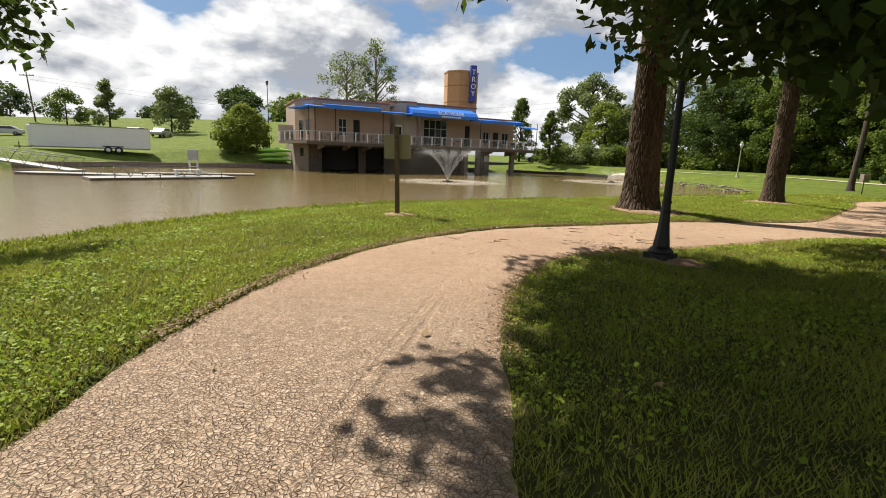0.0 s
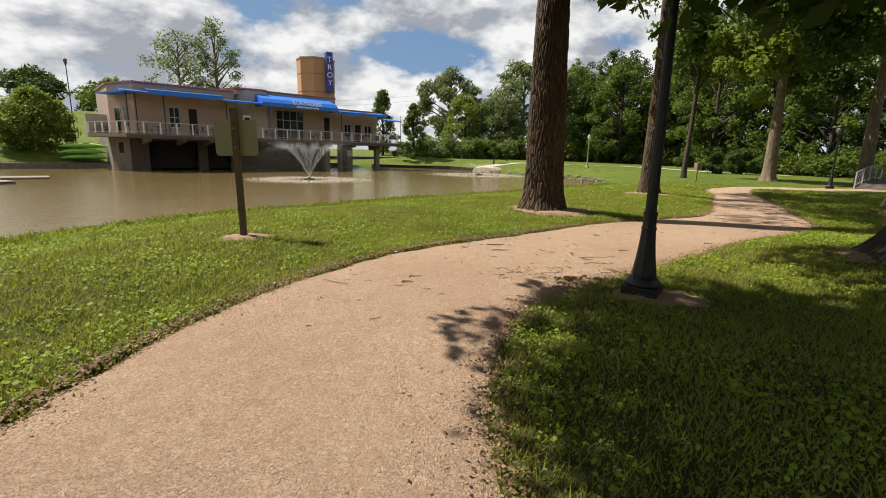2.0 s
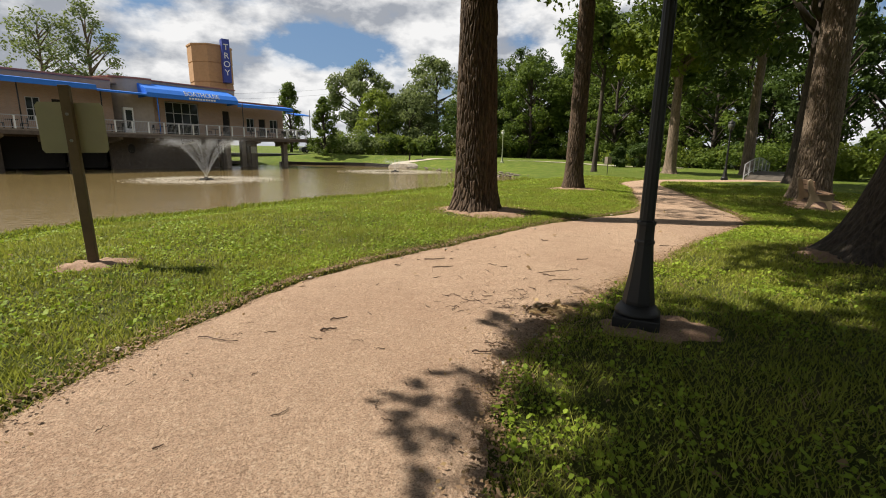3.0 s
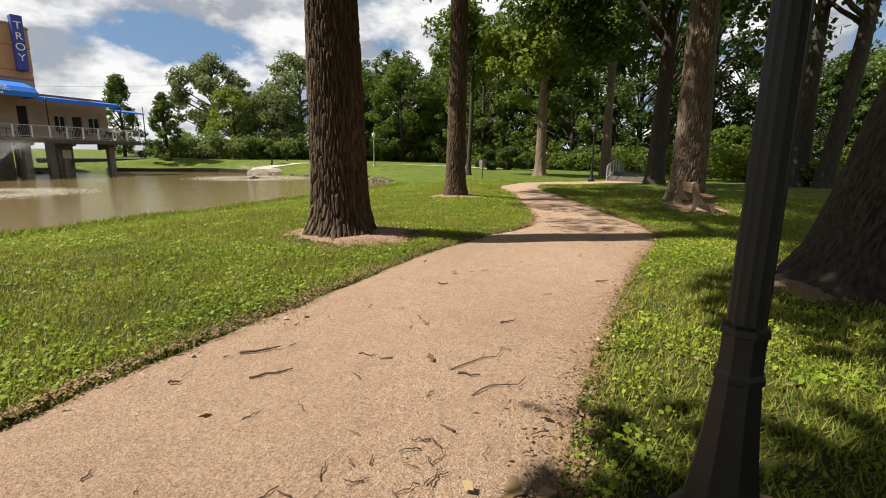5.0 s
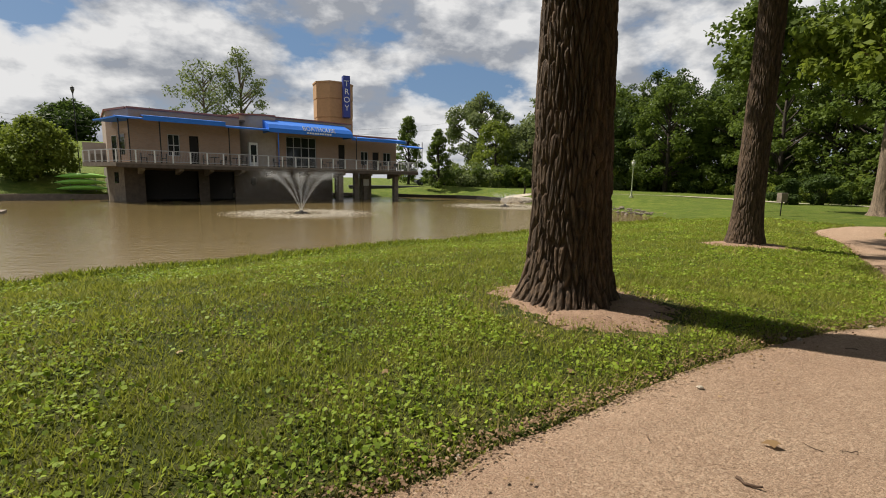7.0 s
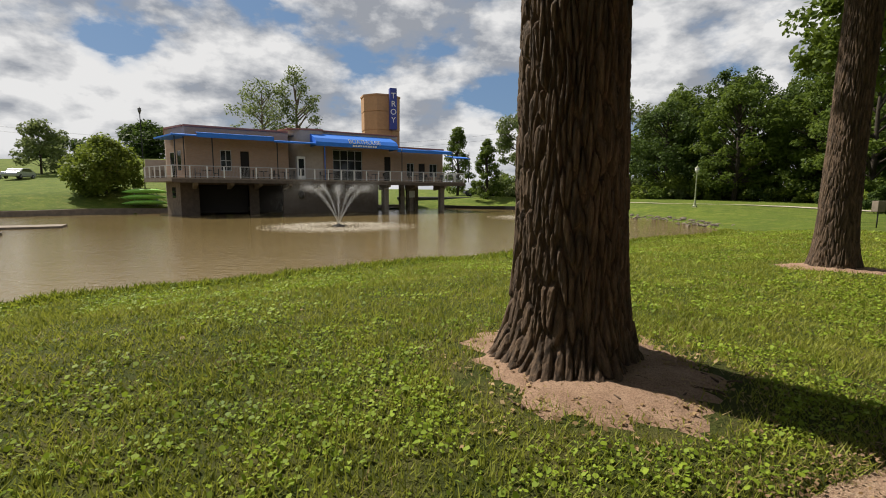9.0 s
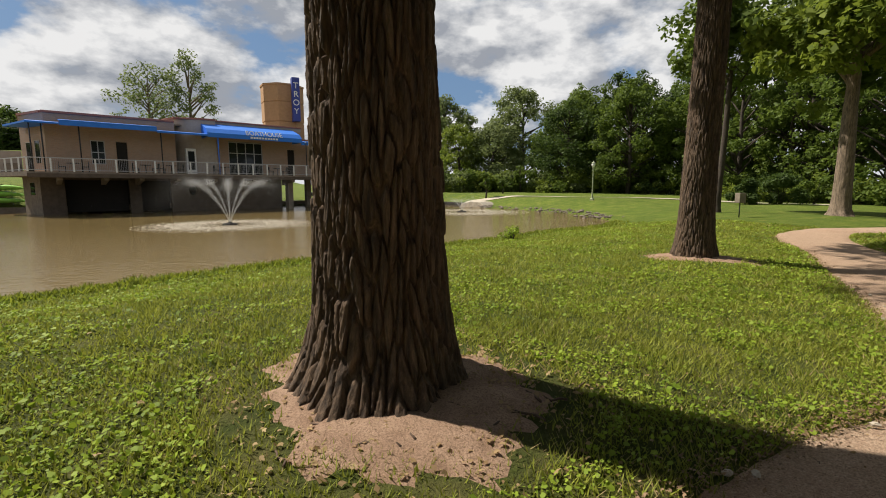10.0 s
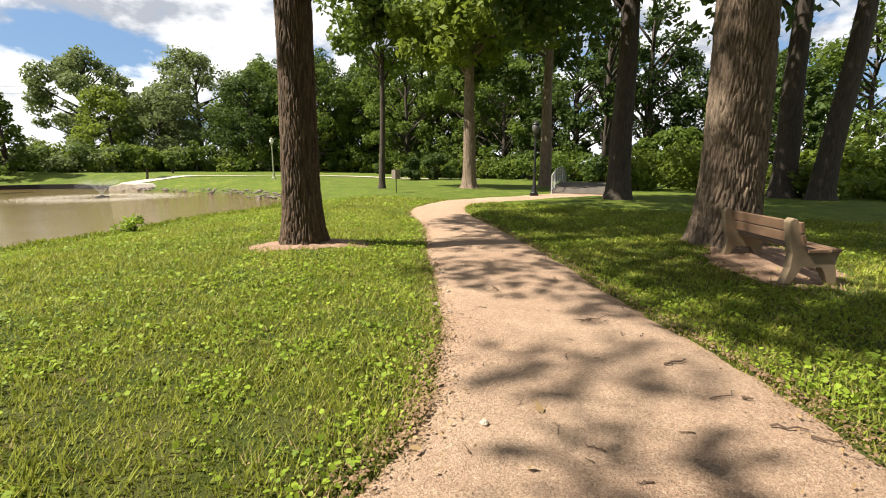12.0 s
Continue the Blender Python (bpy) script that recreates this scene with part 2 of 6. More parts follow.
def m_dirt(t, b):
    v = where(t)
    mid = nz(t, v, 4.0, 5.0, 0.65)
    grit = nz(t, v, 70.0, 4.0, 0.75)
    c = mixc(t, ramp(t, mid, [(0.35, 0.0), (0.65, 1.0)]), (0.27, 0.165, 0.105), (0.42, 0.280, 0.190))
    c = mixc(t, ramp(t, grit, [(0.38, 0.7), (0.55, 0.0)]), c, (0.14, 0.082, 0.052))
    put(t, b, "Base Color", c)
    put(t, b, "Roughness", 0.95)
    bump(t, b, mth(t, "ADD", grit, mid), 0.02, 0.9)


def m_water(t, b):
    v = where(t)
    murk = nz(t, v, 0.08, 3.0, 0.5)
    put(t, b, "Base Color", mixc(t, murk, (0.150, 0.108, 0.044), (0.200, 0.148, 0.066)))
    put(t, b, "Roughness", 0.045)
    put(t, b, "IOR", 1.33)
    w1 = nz(t, where(t, 1.0, 1.6, 1.0), 2.6, 4.0, 0.6)
    w2 = nz(t, v, 0.35, 2.0, 0.5)
    w3 = nz(t, where(t, 1.0, 1.9, 1.0), 6.5, 3.0, 0.6)
    bump(t, b, mth(t, "MULTIPLY_ADD", w1, 0.5, mth(t, "MULTIPLY_ADD", w3, 0.16, mth(t, "MULTIPLY", w2, 0.6))), 0.10, 0.55)


def bark(name, dark, light, moss=(0.16, 0.15, 0.05)):
    def build(t, b):
        v = where(t, 1.0, 1.0, 0.13)
        a = nz(t, v, 20.0, 5.0, 0.65)
        f = nz(t, v, 70.0, 4.0, 0.7)
        p = nz(t, where(t), 1.3, 3.0, 0.6)
        c = mixc(t, ramp(t, a, [(0.35, 0.0), (0.68, 1.0)]), dark, light)
        c = mixc(t, ramp(t, p, [(0.60, 0.0), (0.78, 0.35)]), c, moss)
        c = mixc(t, ramp(t, f, [(0.35, 0.5), (0.55, 0.0)]), c, tuple(q * 0.55 for q in dark))
        put(t, b, "Base Color", c)
        put(t, b, "Roughness", 0.92)
        bump(t, b, mth(t, "ADD", a, mth(t, "MULTIPLY", f, 0.5)), 0.02, 0.8)
    return material(name, build)


def m_brickwall(t, b):
    """Buff brick, too far off to pick out courses one by one."""
    v = where(t)
    a = nz(t, v, 0.8, 4.0, 0.6)
    br = nd(t, "ShaderNodeTexBrick", {"Vector": nd(t, "ShaderNodeMapping", {0: v, 2: (radians(90), 0, 0)}).outputs[0], "Scale": 1.0, "Mortar Size": 0.012,
                                      "Brick Width": 0.22, "Row Height": 0.08, "Color1": (0.46, 0.29, 0.20, 1), "Color2": (0.38, 0.235, 0.16, 1), "Mortar": (0.36, 0.31, 0.26, 1)})
    c = mixc(t, mth(t, "MULTIPLY", a, 0.35), br.outputs[0], (0.24, 0.16, 0.11))
    put(t, b, "Base Color", c)
    put(t, b, "Roughness", 0.9)


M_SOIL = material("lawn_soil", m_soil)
M_PATH = material("packed_limestone", m_path)
M_DIRT = material("bare_dirt", m_dirt)
M_WATER = material("pond_water", m_water)
M_BARK = bark("bark_brown", (0.030, 0.019, 0.012), (0.165, 0.106, 0.066))
M_BARK2 = bark("bark_grey", (0.085, 0.062, 0.043), (0.30, 0.222, 0.155))
M_BARKD = bark("bark_dark", (0.030, 0.023, 0.018), (0.085, 0.064, 0.047))
M_LEAF = leafy("leaf_green", (0.036, 0.068, 0.010), (0.130, 0.178, 0.027), 0.38)
M_LEAFY = leafy("leaf_yellow_green", (0.060, 0.098, 0.012), (0.195, 0.240, 0.033), 0.40)
M_LEAFD = leafy("leaf_dark", (0.022, 0.043, 0.010), (0.075, 0.115, 0.021), 0.3)
M_LEAFG = leafy("leaf_greyish", (0.058, 0.085, 0.026), (0.170, 0.205, 0.070), 0.40)
M_GRASS = leafy("grass_blades", (0.062, 0.092, 0.010), (0.345, 0.365, 0.055), 0.28)
M_CLOVER = leafy("clover_leaves", (0.085, 0.145, 0.012), (0.310, 0.400, 0.040), 0.28)
M_STRAW = leafy("dry_grass", (0.20, 0.15, 0.06), (0.38, 0.30, 0.14), 0.2)
M_BRICK = material("buff_brick", m_brickwall)
M_TOWER = simple("tan_panels", (0.42, 0.245, 0.125), 0.85, vary=0.15)
M_STUCCO = simple("beige_stucco", (0.40, 0.34, 0.29), 0.9, vary=0.12)
M_CONC = simple("weathered_concrete", (0.225, 0.185, 0.145), 0.9, vary=0.35, relief=0.004)
M_COPING = simple("red_brown_coping", (0.30, 0.115, 0.085), 0.6, vary=0.15)
M_AWN = simple("blue_awning_cloth", (0.012, 0.155, 0.62), 0.55, vary=0.10)
M_BLUE = simple("dark_blue_sign", (0.030, 0.050, 0.27), 0.5, vary=0.1)
M_WHITE = simple("white_paint", (0.74, 0.74, 0.72), 0.5, vary=0.08)
M_RAIL = simple("pale_grey_rail", (0.42, 0.42, 0.43), 0.45, 0.1, vary=0.12)
M_BLACK = simple("black_paint", (0.009, 0.009, 0.010), 0.55, vary=0.3, relief=0.001)
# near-black for dark parts; also stands in for shade inside openings
M_DARK = simple("dark_paint_and_shade", (0.020, 0.017, 0.015), 0.9, vary=0.3)
M_WOODP = simple("weathered_post_wood", (0.135, 0.092, 0.055), 0.85, vary=0.4, relief=0.004)
M_WOODB = simple("bench_slat_wood", (0.16, 0.095, 0.055), 0.75, vary=0.35, relief=0.003)
M_BENCHC = simple("aggregate_concrete", (0.25, 0.185, 0.115), 0.92, vary=0.3, fine=130.0, relief=0.004)
M_ALU = simple("dull_aluminium", (0.22, 0.22, 0.215), 0.5, 0.3, vary=0.2)
M_TRAILER = simple("white_trailer_sheet", (0.72, 0.72, 0.72), 0.4, vary=0.06)
M_TYRE = simple("rubber", (0.015, 0.015, 0.015), 0.85)
M_KAYAK = simple("lime_green_plastic", (0.27, 0.60, 0.09), 0.4, vary=0.2)
M_SILVER = simple("silver_car_paint", (0.40, 0.41, 0.43), 0.3, 0.5, vary=0.05, relief=0)
M_CARW = simple("white_car_paint", (0.72, 0.72, 0.70), 0.3, vary=0.05, relief=0)
M_CARD = simple("dark_car_paint", (0.045, 0.047, 0.055), 0.3, 0.3, vary=0.05, relief=0)
M_STICK = simple("fallen_twig", (0.110, 0.068, 0.045), 0.9, vary=0.45, relief=0.002)
M_DEAD = leafy("dead_leaves", (0.15, 0.085, 0.04), (0.40, 0.29, 0.15), 0.2)
M_DEBRIS = leafy("edge_debris", (0.085, 0.050, 0.027), (0.330, 0.220, 0.130), 0.1)
M_STONE = simple("pale_limestone", (0.46, 0.40, 0.32), 0.9, vary=0.3, relief=0.006)
M_ROAD = simple("asphalt", (0.055, 0.055, 0.055), 0.9, vary=0.2)
M_SIGNBACK = simple("tan_sign_back", (0.30, 0.27, 0.175), 0.55, 0.2, vary=0.12)


def m_glass(t, b):
    put(t, b, "Base Color", (0.020, 0.024, 0.026))
    put(t, b, "Roughness", 0.05)
    put(t, b, "IOR", 1.5)


M_GLASS = material("dark_window_glass", m_glass)


def m_spray(t, b):
    put(t, b, "Base Color", (0.85, 0.86, 0.88))
    put(t, b, "Roughness", 0.25)
    put(t, b, "Alpha", 0.45)


M_SPRAY = material("water_spray", m_spray)


# ---- shapes ----
rng = np.random.default_rng(7)


def mesh_of(name, verts, faces, mat, smooth=False):
    me = bpy.data.meshes.new(name)
    me.from_pydata([tuple(v) for v in verts], [], faces)
    me.materials.append(mat)
    if smooth:
        me.polygons.foreach_set("use_smooth", [True] * len(me.polygons))
    me.update()
    return me


def quads_mesh(name, pts, n, mat, smooth=False):
    """A mesh of separate faces of n corners each, from an array of corners."""
    me = bpy.data.meshes.new(name)
    k = len(pts) // n
    me.vertices.add(k * n)
    me.vertices.foreach_set("co", np.asarray(pts, dtype=np.float32).ravel())
    me.loops.add(k * n)
    me.loops.foreach_set("vertex_index", np.arange(k * n, dtype=np.int32))
    me.polygons.add(k)
    me.polygons.foreach_set("loop_start", np.arange(0, k * n, n, dtype=np.int32))
    me.materials.append(mat)
    me.update(calc_edges=True)
    return me


def part(name, data, parent, m=None, label=""):
    ob = new(name, data)
    ob.parent = parent
    if m is not None:
        ob.matrix_basis = m
    if label:
        ob["label"] = label
    return ob


def thing(name, m, label, category, group="", kind=""):
    ob = new(name)
    ob.empty_display_size = 0.2
    ob.matrix_basis = m
    return tagged(ob, label, category, group, kind)


def bm_mesh(name, bm, mat, smooth=False):
    me = bpy.data.meshes.new(name)
    bm.normal_update()
    bm.to_mesh(me)
    bm.free()
    me.materials.append(mat)
    if smooth:
        me.polygons.foreach_set("use_smooth", [True] * len(me.polygons))
    return me


def add_box(bm, x0, y0, z0, x1, y1, z1, bev=0.0):
    r = bmesh.ops.create_cube(bm, size=1.0)
    bmesh.ops.transform(bm, matrix=Matrix.LocRotScale(((x0 + x1) / 2, (y0 + y1) / 2, (z0 + z1) / 2), None, (x1 - x0, y1 - y0, z1 - z0)), verts=r["verts"])
    if bev:
        es = list({e for v in r["verts"] for e in v.link_edges})
        bmesh.ops.bevel(bm, geom=es, offset=bev, segments=2, affect="EDGES", profile=0.6)


def box(name, x0, y0, z0, x1, y1, z1, mat, bev=0.0):
    bm = bmesh.new()
    add_box(bm, x0, y0, z0, x1, y1, z1, bev)
    return bm_mesh(name, bm, mat)


def lathe(name, prof, seg, mat, smooth=True):
    """A body turned round z from (radius, height) pairs."""
    vs, fs = [], []
    for r, z in prof:
        for k in range(seg):
            a = 2 * math.pi * k / seg
            vs.append((r * math.cos(a), r * math.sin(a), z))
    for i in range(len(prof) - 1):
        for k in range(seg):
            a, b_ = i * seg + k, i * seg + (k + 1) % seg
            fs.append((a, b_, b_ + seg, a + seg))
    fs.append(tuple(range(seg - 1, -1, -1)))
    fs.append(tuple(range((len(prof) - 1) * seg, len(prof) * seg)))
    return mesh_of(name, vs, fs, mat, smooth)


def tube_data(pts, radii, seg=8):
    """Corners and faces of a tube along points, closed at both ends."""
    vs, fs = [], []
    pts = [Vector(p) for p in pts]
    for i, p in enumerate(pts):
        d = (pts[min(i + 1, len(pts) - 1)] - pts[max(i - 1, 0)]).normalized()
        a = d.orthogonal().normalized() if abs(d.z) > 0.9 else d.cross(Vector((0, 0, 1))).normalized()
        b_ = d.cross(a)
        for k in range(seg):
            w = 2 * math.pi * k / seg
            vs.append(p + (a * math.cos(w) + b_ * math.sin(w)) * radii[i])
    for i in range(len(pts) - 1):
        for k in range(seg):
            q, r = i * seg + k, i * seg + (k + 1) % seg
            fs.append((q, r, r + seg, q + seg))
    fs.append(tuple(range(seg - 1, -1, -1)))
    fs.append(tuple(range((len(pts) - 1) * seg, len(pts) * seg)))
    return vs, fs


def tube(name, pts, radii, mat, seg=8, smooth=True):
    radii = [radii] * len(pts) if isinstance(radii, (int, float)) else radii
    return mesh_of(name, *tube_data(pts, radii, seg), mat, smooth)


def prism(name, outline, thick, mat, bev=0.0):
    """A plate: an outline in x, z pushed out along y to both sides."""
    bm = bmesh.new()
    a = [bm.verts.new((x, -thick / 2, z)) for x, z in outline]
    b_ = [bm.verts.new((x, thick / 2, z)) for x, z in outline]
    bm.faces.new(a)
    bm.faces.new(b_[::-1])
    n = len(a)
    for k in range(n):
        bm.faces.new((a[k], b_[k], b_[(k + 1) % n], a[(k + 1) % n]))
    if bev:
        bmesh.ops.bevel(bm, geom=bm.edges[:], offset=bev, segments=1, affect="EDGES")
    return bm_mesh(name, bm, mat)


# ---- plan ----
PATH_L = [(-1.6, -9), (-2.0, -3), (-2.15, 1.5), (-2.25, 3.0), (-2.1, 4.5), (-1.8, 5.8), (-1.25, 7.2), (-0.25, 8.6), (0.9, 9.75), (2.1, 10.45), (3.5, 11.0), (5.2, 11.7), (7.8, 12.6),
          (9.6, 12.85), (10.5, 13.3), (11.8, 14.3), (14.4, 16.8), (16.5, 18.7), (19.0, 21.4), (21.2, 23.0), (23.4, 23.7), (25.8, 23.4), (28.6, 22.9), (31.1, 22.4)]
PATH_R = [(0.9, -9), (0.5, -3), (0.42, 1.5), (0.5, 2.7), (0.6, 4.1), (0.85, 5.3), (1.4, 6.4), (2.0, 7.05), (2.75, 7.5), (3.5, 7.86), (4.6, 8.36), (6.0, 8.9), (7.6, 9.45), (9.2, 9.95),
          (10.7, 10.5), (11.9, 11.4), (13.4, 12.9), (15.7, 15.2), (17.3, 16.9), (19.3, 19.0), (21.1, 20.7), (22.8, 21.6), (24.8, 21.6), (28.4, 20.5), (32.0, 19.5)]
SHORE = [(-10.5, 2.5), (-9.2, 7.5), (-8.4, 11.3), (-6.9, 14.6), (-4.9, 17.6), (-2.3, 20.2), (0.2, 21.6), (2.3, 23.0), (5.0, 24.6), (7.0, 25.2), (9.6, 27.0), (12.7, 28.6), (16.7, 31.2),
         (19.6, 32.3), (22.3, 34.4), (24.6, 37.3), (26.0, 41.0), (26.9, 45.0), (26.4, 50.0), (25.4, 56.0), (23.8, 60.0), (23.0, 64.5), (20.0, 70.5), (13.0, 75.0), (6.0, 74.0),
         (-12.0, 64.0), (-19.5, 61.0), (-26.0, 56.5), (-33.0, 50.5), (-36.5, 42.0), (-36.0, 30.0), (-35.0, 15.0), (-30.0, 3.0), (-18.0, -2.0)]
WATER_Z = -0.74
TREES_NEAR = [(5.86, 13.91, 0.50), (12.92, 18.22, 0.36), (8.25, 7.45, 0.55), (17.5, 12.55, 0.50), (27.4, 17.6, 0.45), (31.0, 27.8, 0.42)]


def spline(pts, n):
    """n points on a smooth line through pts, by even steps of the index."""
    p = np.array([pts[0]] + list(pts) + [pts[-1]], dtype=float)
    out = []
    for s in np.linspace(0, len(pts) - 1 - 1e-6, n):
        k, f = int(s), s - int(s)
        a, b_, c, d = p[k], p[k + 1], p[k + 2], p[k + 3]
        out.append(0.5 * (2 * b_ + (c - a) * f + (2 * a - 5 * b_ + 4 * c - d) * f * f + (3 * b_ - a - 3 * c + d) * f ** 3))
    return np.array(out)


PATH_L = [(x, y - 0.13 * (4 < y < 19)) for x, y in PATH_L]
PATH_R = [(x, y - 0.13 * (4 < y < 19)) for x, y in PATH_R]
EDGE_L, EDGE_R = spline(PATH_L, 420), spline(PATH_R, 420)
SHORE_LINE = spline(SHORE + SHORE[:1], 260)


def line_distance(px, py, line):
    """Distance of many points from an open line."""
    best = np.full(px.shape, 1e9)
    for a, b_ in zip(line[:-1], line[1:]):
        d = b_ - a
        q = max(d @ d, 1e-9)
        f = np.clip(((px - a[0]) * d[0] + (py - a[1]) * d[1]) / q, 0, 1)
        best = np.minimum(best, (px - a[0] - f * d[0]) ** 2 + (py - a[1] - f * d[1]) ** 2)
    return np.sqrt(best)


def inside(px, py, ring):
    res = np.zeros(px.shape, bool)
    n = len(ring)
    for k in range(n):
        (x0, y0), (x1, y1) = ring[k], ring[(k + 1) % n]
        if y0 == y1:
            continue
        c = ((y0 > py) != (y1 > py)) & (px < (x1 - x0) * (py - y0) / (y1 - y0) + x0)
        res ^= c
    return res


PATH_RING = np.concatenate([EDGE_L[::3], EDGE_R[::-3]])


def smooth01(v):
    v = np.clip(v, 0, 1)
    return v * v * (3 - 2 * v)


def wav(px, py, s, k):
    """Gentle even unevenness."""
    return (np.sin(px * s + k) * np.cos(py * s * 1.13 - k * 2) + 0.5 * np.sin(px * s * 2.3 - py * s * 1.7 + k))


def height(px, py, path_cut=True):
    px, py = np.asarray(px, float), np.asarray(py, float)
    d = line_distance(px, py, SHORE_LINE)
    wet = inside(px, py, SHORE_LINE)
    near = smooth01(d / 6.5)
    far_l = smooth01((-px - 8) / 14) * smooth01((py - 28) / 14)
    far_r = smooth01((px - 6) / 14) * smooth01((py - 44) / 12)
    z = 0.015 * wav(px, py, 0.9, 1.0)
    z = z + far_l * (0.85 + 0.10 * np.clip(py - 56, 0, 26) + 0.155 * np.clip(py - 82, 0, 30) - 0.02 * np.clip(-px - 60, 0, 60)) + far_r * (0.35 + 0.022 * np.clip(py - 60, 0, 90))
    z = z + (1 - far_r) * (1 - far_l) * 0.03 * np.clip(py - 75, 0, 80)
    edge_z = -0.62 * (1 - far_l * (1 - far_r)) - 0.24 * far_l * (1 - far_r)
    z = np.where(wet, edge_z - np.clip(d, 0, 2.2) * 0.8 - far_l * np.clip(d, 0, 0.8) * 1.6, edge_z * (1 - near) + z * near)
    for tx, ty, r in TREES_NEAR:
        z = z + np.where(wet, 0, 0.14 * np.exp(-((px - tx) ** 2 + (py - ty) ** 2) / 2.2))
    if path_cut:
        z = z - 0.065 * smooth01(0.5 + np.where(inside(px, py, PATH_RING), 1, -1) * np.minimum(line_distance(px, py, EDGE_L[::2]), line_distance(px, py, EDGE_R[::2])) / 0.24)
    return z


def h1(x, y):
    return float(height(np.array([x]), np.array([y]), False)[0])


def steps(lo, a, b_, hi, fine, grow=1.055):
    mid = list(np.arange(a, b_, fine))
    right, s, x = [], fine, mid[-1]
    while x < hi:
        s = min(s * grow, 260)
        x += s
        right.append(x)
    left, s, x = [], fine, a
    while x > lo:
        s = min(s * grow, 260)
        x -= s
        left.append(x)
    return np.array(left[::-1] + mid + right)


gx, gy = steps(-1600, -11.5, 22.0, 1600, 0.17), steps(-1600, -1.0, 30.0, 1600, 0.17)
GX, GY = np.meshgrid(gx, gy)
shape = GX.shape
far_mask = np.hypot(GX - 5, GY - 10) > 400
GZ = np.full(shape, 0.0)
GZ.ravel()[:] = height(np.clip(GX.ravel(), -150, 150), np.clip(GY.ravel(), -150, 170))
n_c = shape[1]
idx = np.arange(shape[0] * shape[1]).reshape(shape)
gfaces = np.stack([idx[:-1, :-1], idx[:-1, 1:], idx[1:, 1:], idx[1:, :-1]], -1).reshape(-1, 4)
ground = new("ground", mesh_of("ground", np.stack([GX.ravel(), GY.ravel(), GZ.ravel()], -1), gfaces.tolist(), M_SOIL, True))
tagged(ground, "uneven green park lawn sloping down to a pond", "lawn", kind="structure")

# the path: a strip of packed limestone with ragged edges
ACROSS = 15
rows_p = 420
pv, pf = [], []
for i in range(rows_p):
    a, b_ = EDGE_L[i], EDGE_R[i]
    wl = 0.09 * noise.noise(Vector((i * 0.21, 0.3, 1))) + 0.05 * noise.noise(Vector((i * 0.9, 5.3, 1)))
    wr = 0.09 * noise.noise(Vector((i * 0.21, 9.3, 4))) + 0.05 * noise.noise(Vector((i * 0.9, 2.3, 8)))
    for k in range(ACROSS):
        f = k / (ACROSS - 1)
        q = a * (1 - f) + b_ * f
        q = q + (a - b_) / np.linalg.norm(a - b_) * (wl * max(0, 1 - 4 * f) - wr * max(0, 4 * f - 3))
        pv.append((q[0], q[1], 0.0, f))
pv = np.array(pv)
pz = height(pv[:, 0], pv[:, 1], False) - 0.012 + 0.012 * np.sin(np.pi * pv[:, 3]) - 0.035 * ((pv[:, 3] == 0) | (pv[:, 3] == 1))
for i in range(rows_p - 1):
    for k in range(ACROSS - 1):
        q = i * ACROSS + k
        pf.append((q, q + 1, q + ACROSS + 1, q + ACROSS))
footpath = new("footpath", mesh_of("footpath", np.stack([pv[:, 0], pv[:, 1], pz], -1), pf, M_PATH, True))
tagged(footpath, "winding tan footpath of packed crushed limestone, dry and cracked", "path", kind="structure")

# pond
water = new("water", mesh_of("water", [(x, y, WATER_Z) for x, y in ((-60, -8), (45, -8), (45, 80), (-60, 80))], [(0, 1, 2, 3)], M_WATER))
tagged(water, "murky brown pond water with small ripples", "pond", kind="structure")


# ---- trees ----
def leaf_cloud(name, centres, radii, count, size, mat, seed=0, flat=0.8, inner=0.35):
    """Leaves as small folded lozenges, gathered in uneven clumps."""
    g = np.random.default_rng(seed)
    centres, radii = np.asarray(centres, float), np.asarray(radii, float)
    w = radii ** 2
    pick = g.choice(len(centres), count, p=w / w.sum())
    d = g.normal(size=(count, 3))
    d /= np.linalg.norm(d, axis=1)[:, None]
    r = radii[pick] * (inner + (1 - inner) * g.random(count) ** 0.6)
    c = centres[pick] + d * r[:, None] * np.array([1, 1, flat])
    # each leaf faces outward and up, more or less
    nrm = d * 0.6 + g.normal(size=(count, 3)) * 0.55 + np.array([0, 0, 0.45])
    nrm /= np.linalg.norm(nrm, axis=1)[:, None]
    t = np.cross(nrm, g.normal(size=(count, 3)))
    t /= np.linalg.norm(t, axis=1)[:, None]
    b_ = np.cross(nrm, t)
    s = size * (0.6 + 0.8 * g.random(count))[:, None]
    droop = nrm * s * 0.18
    p = np.stack([c - t * s * 0.62, c + b_ * s * 0.36 - droop * 0.5, c + t * s * 0.62 - droop, c - b_ * s * 0.36 - droop * 0.5], 1)
    return quads_mesh(name, p.reshape(-1, 3), 4, mat)


PLATES = np.random.default_rng(55).random((64, 64, 3))


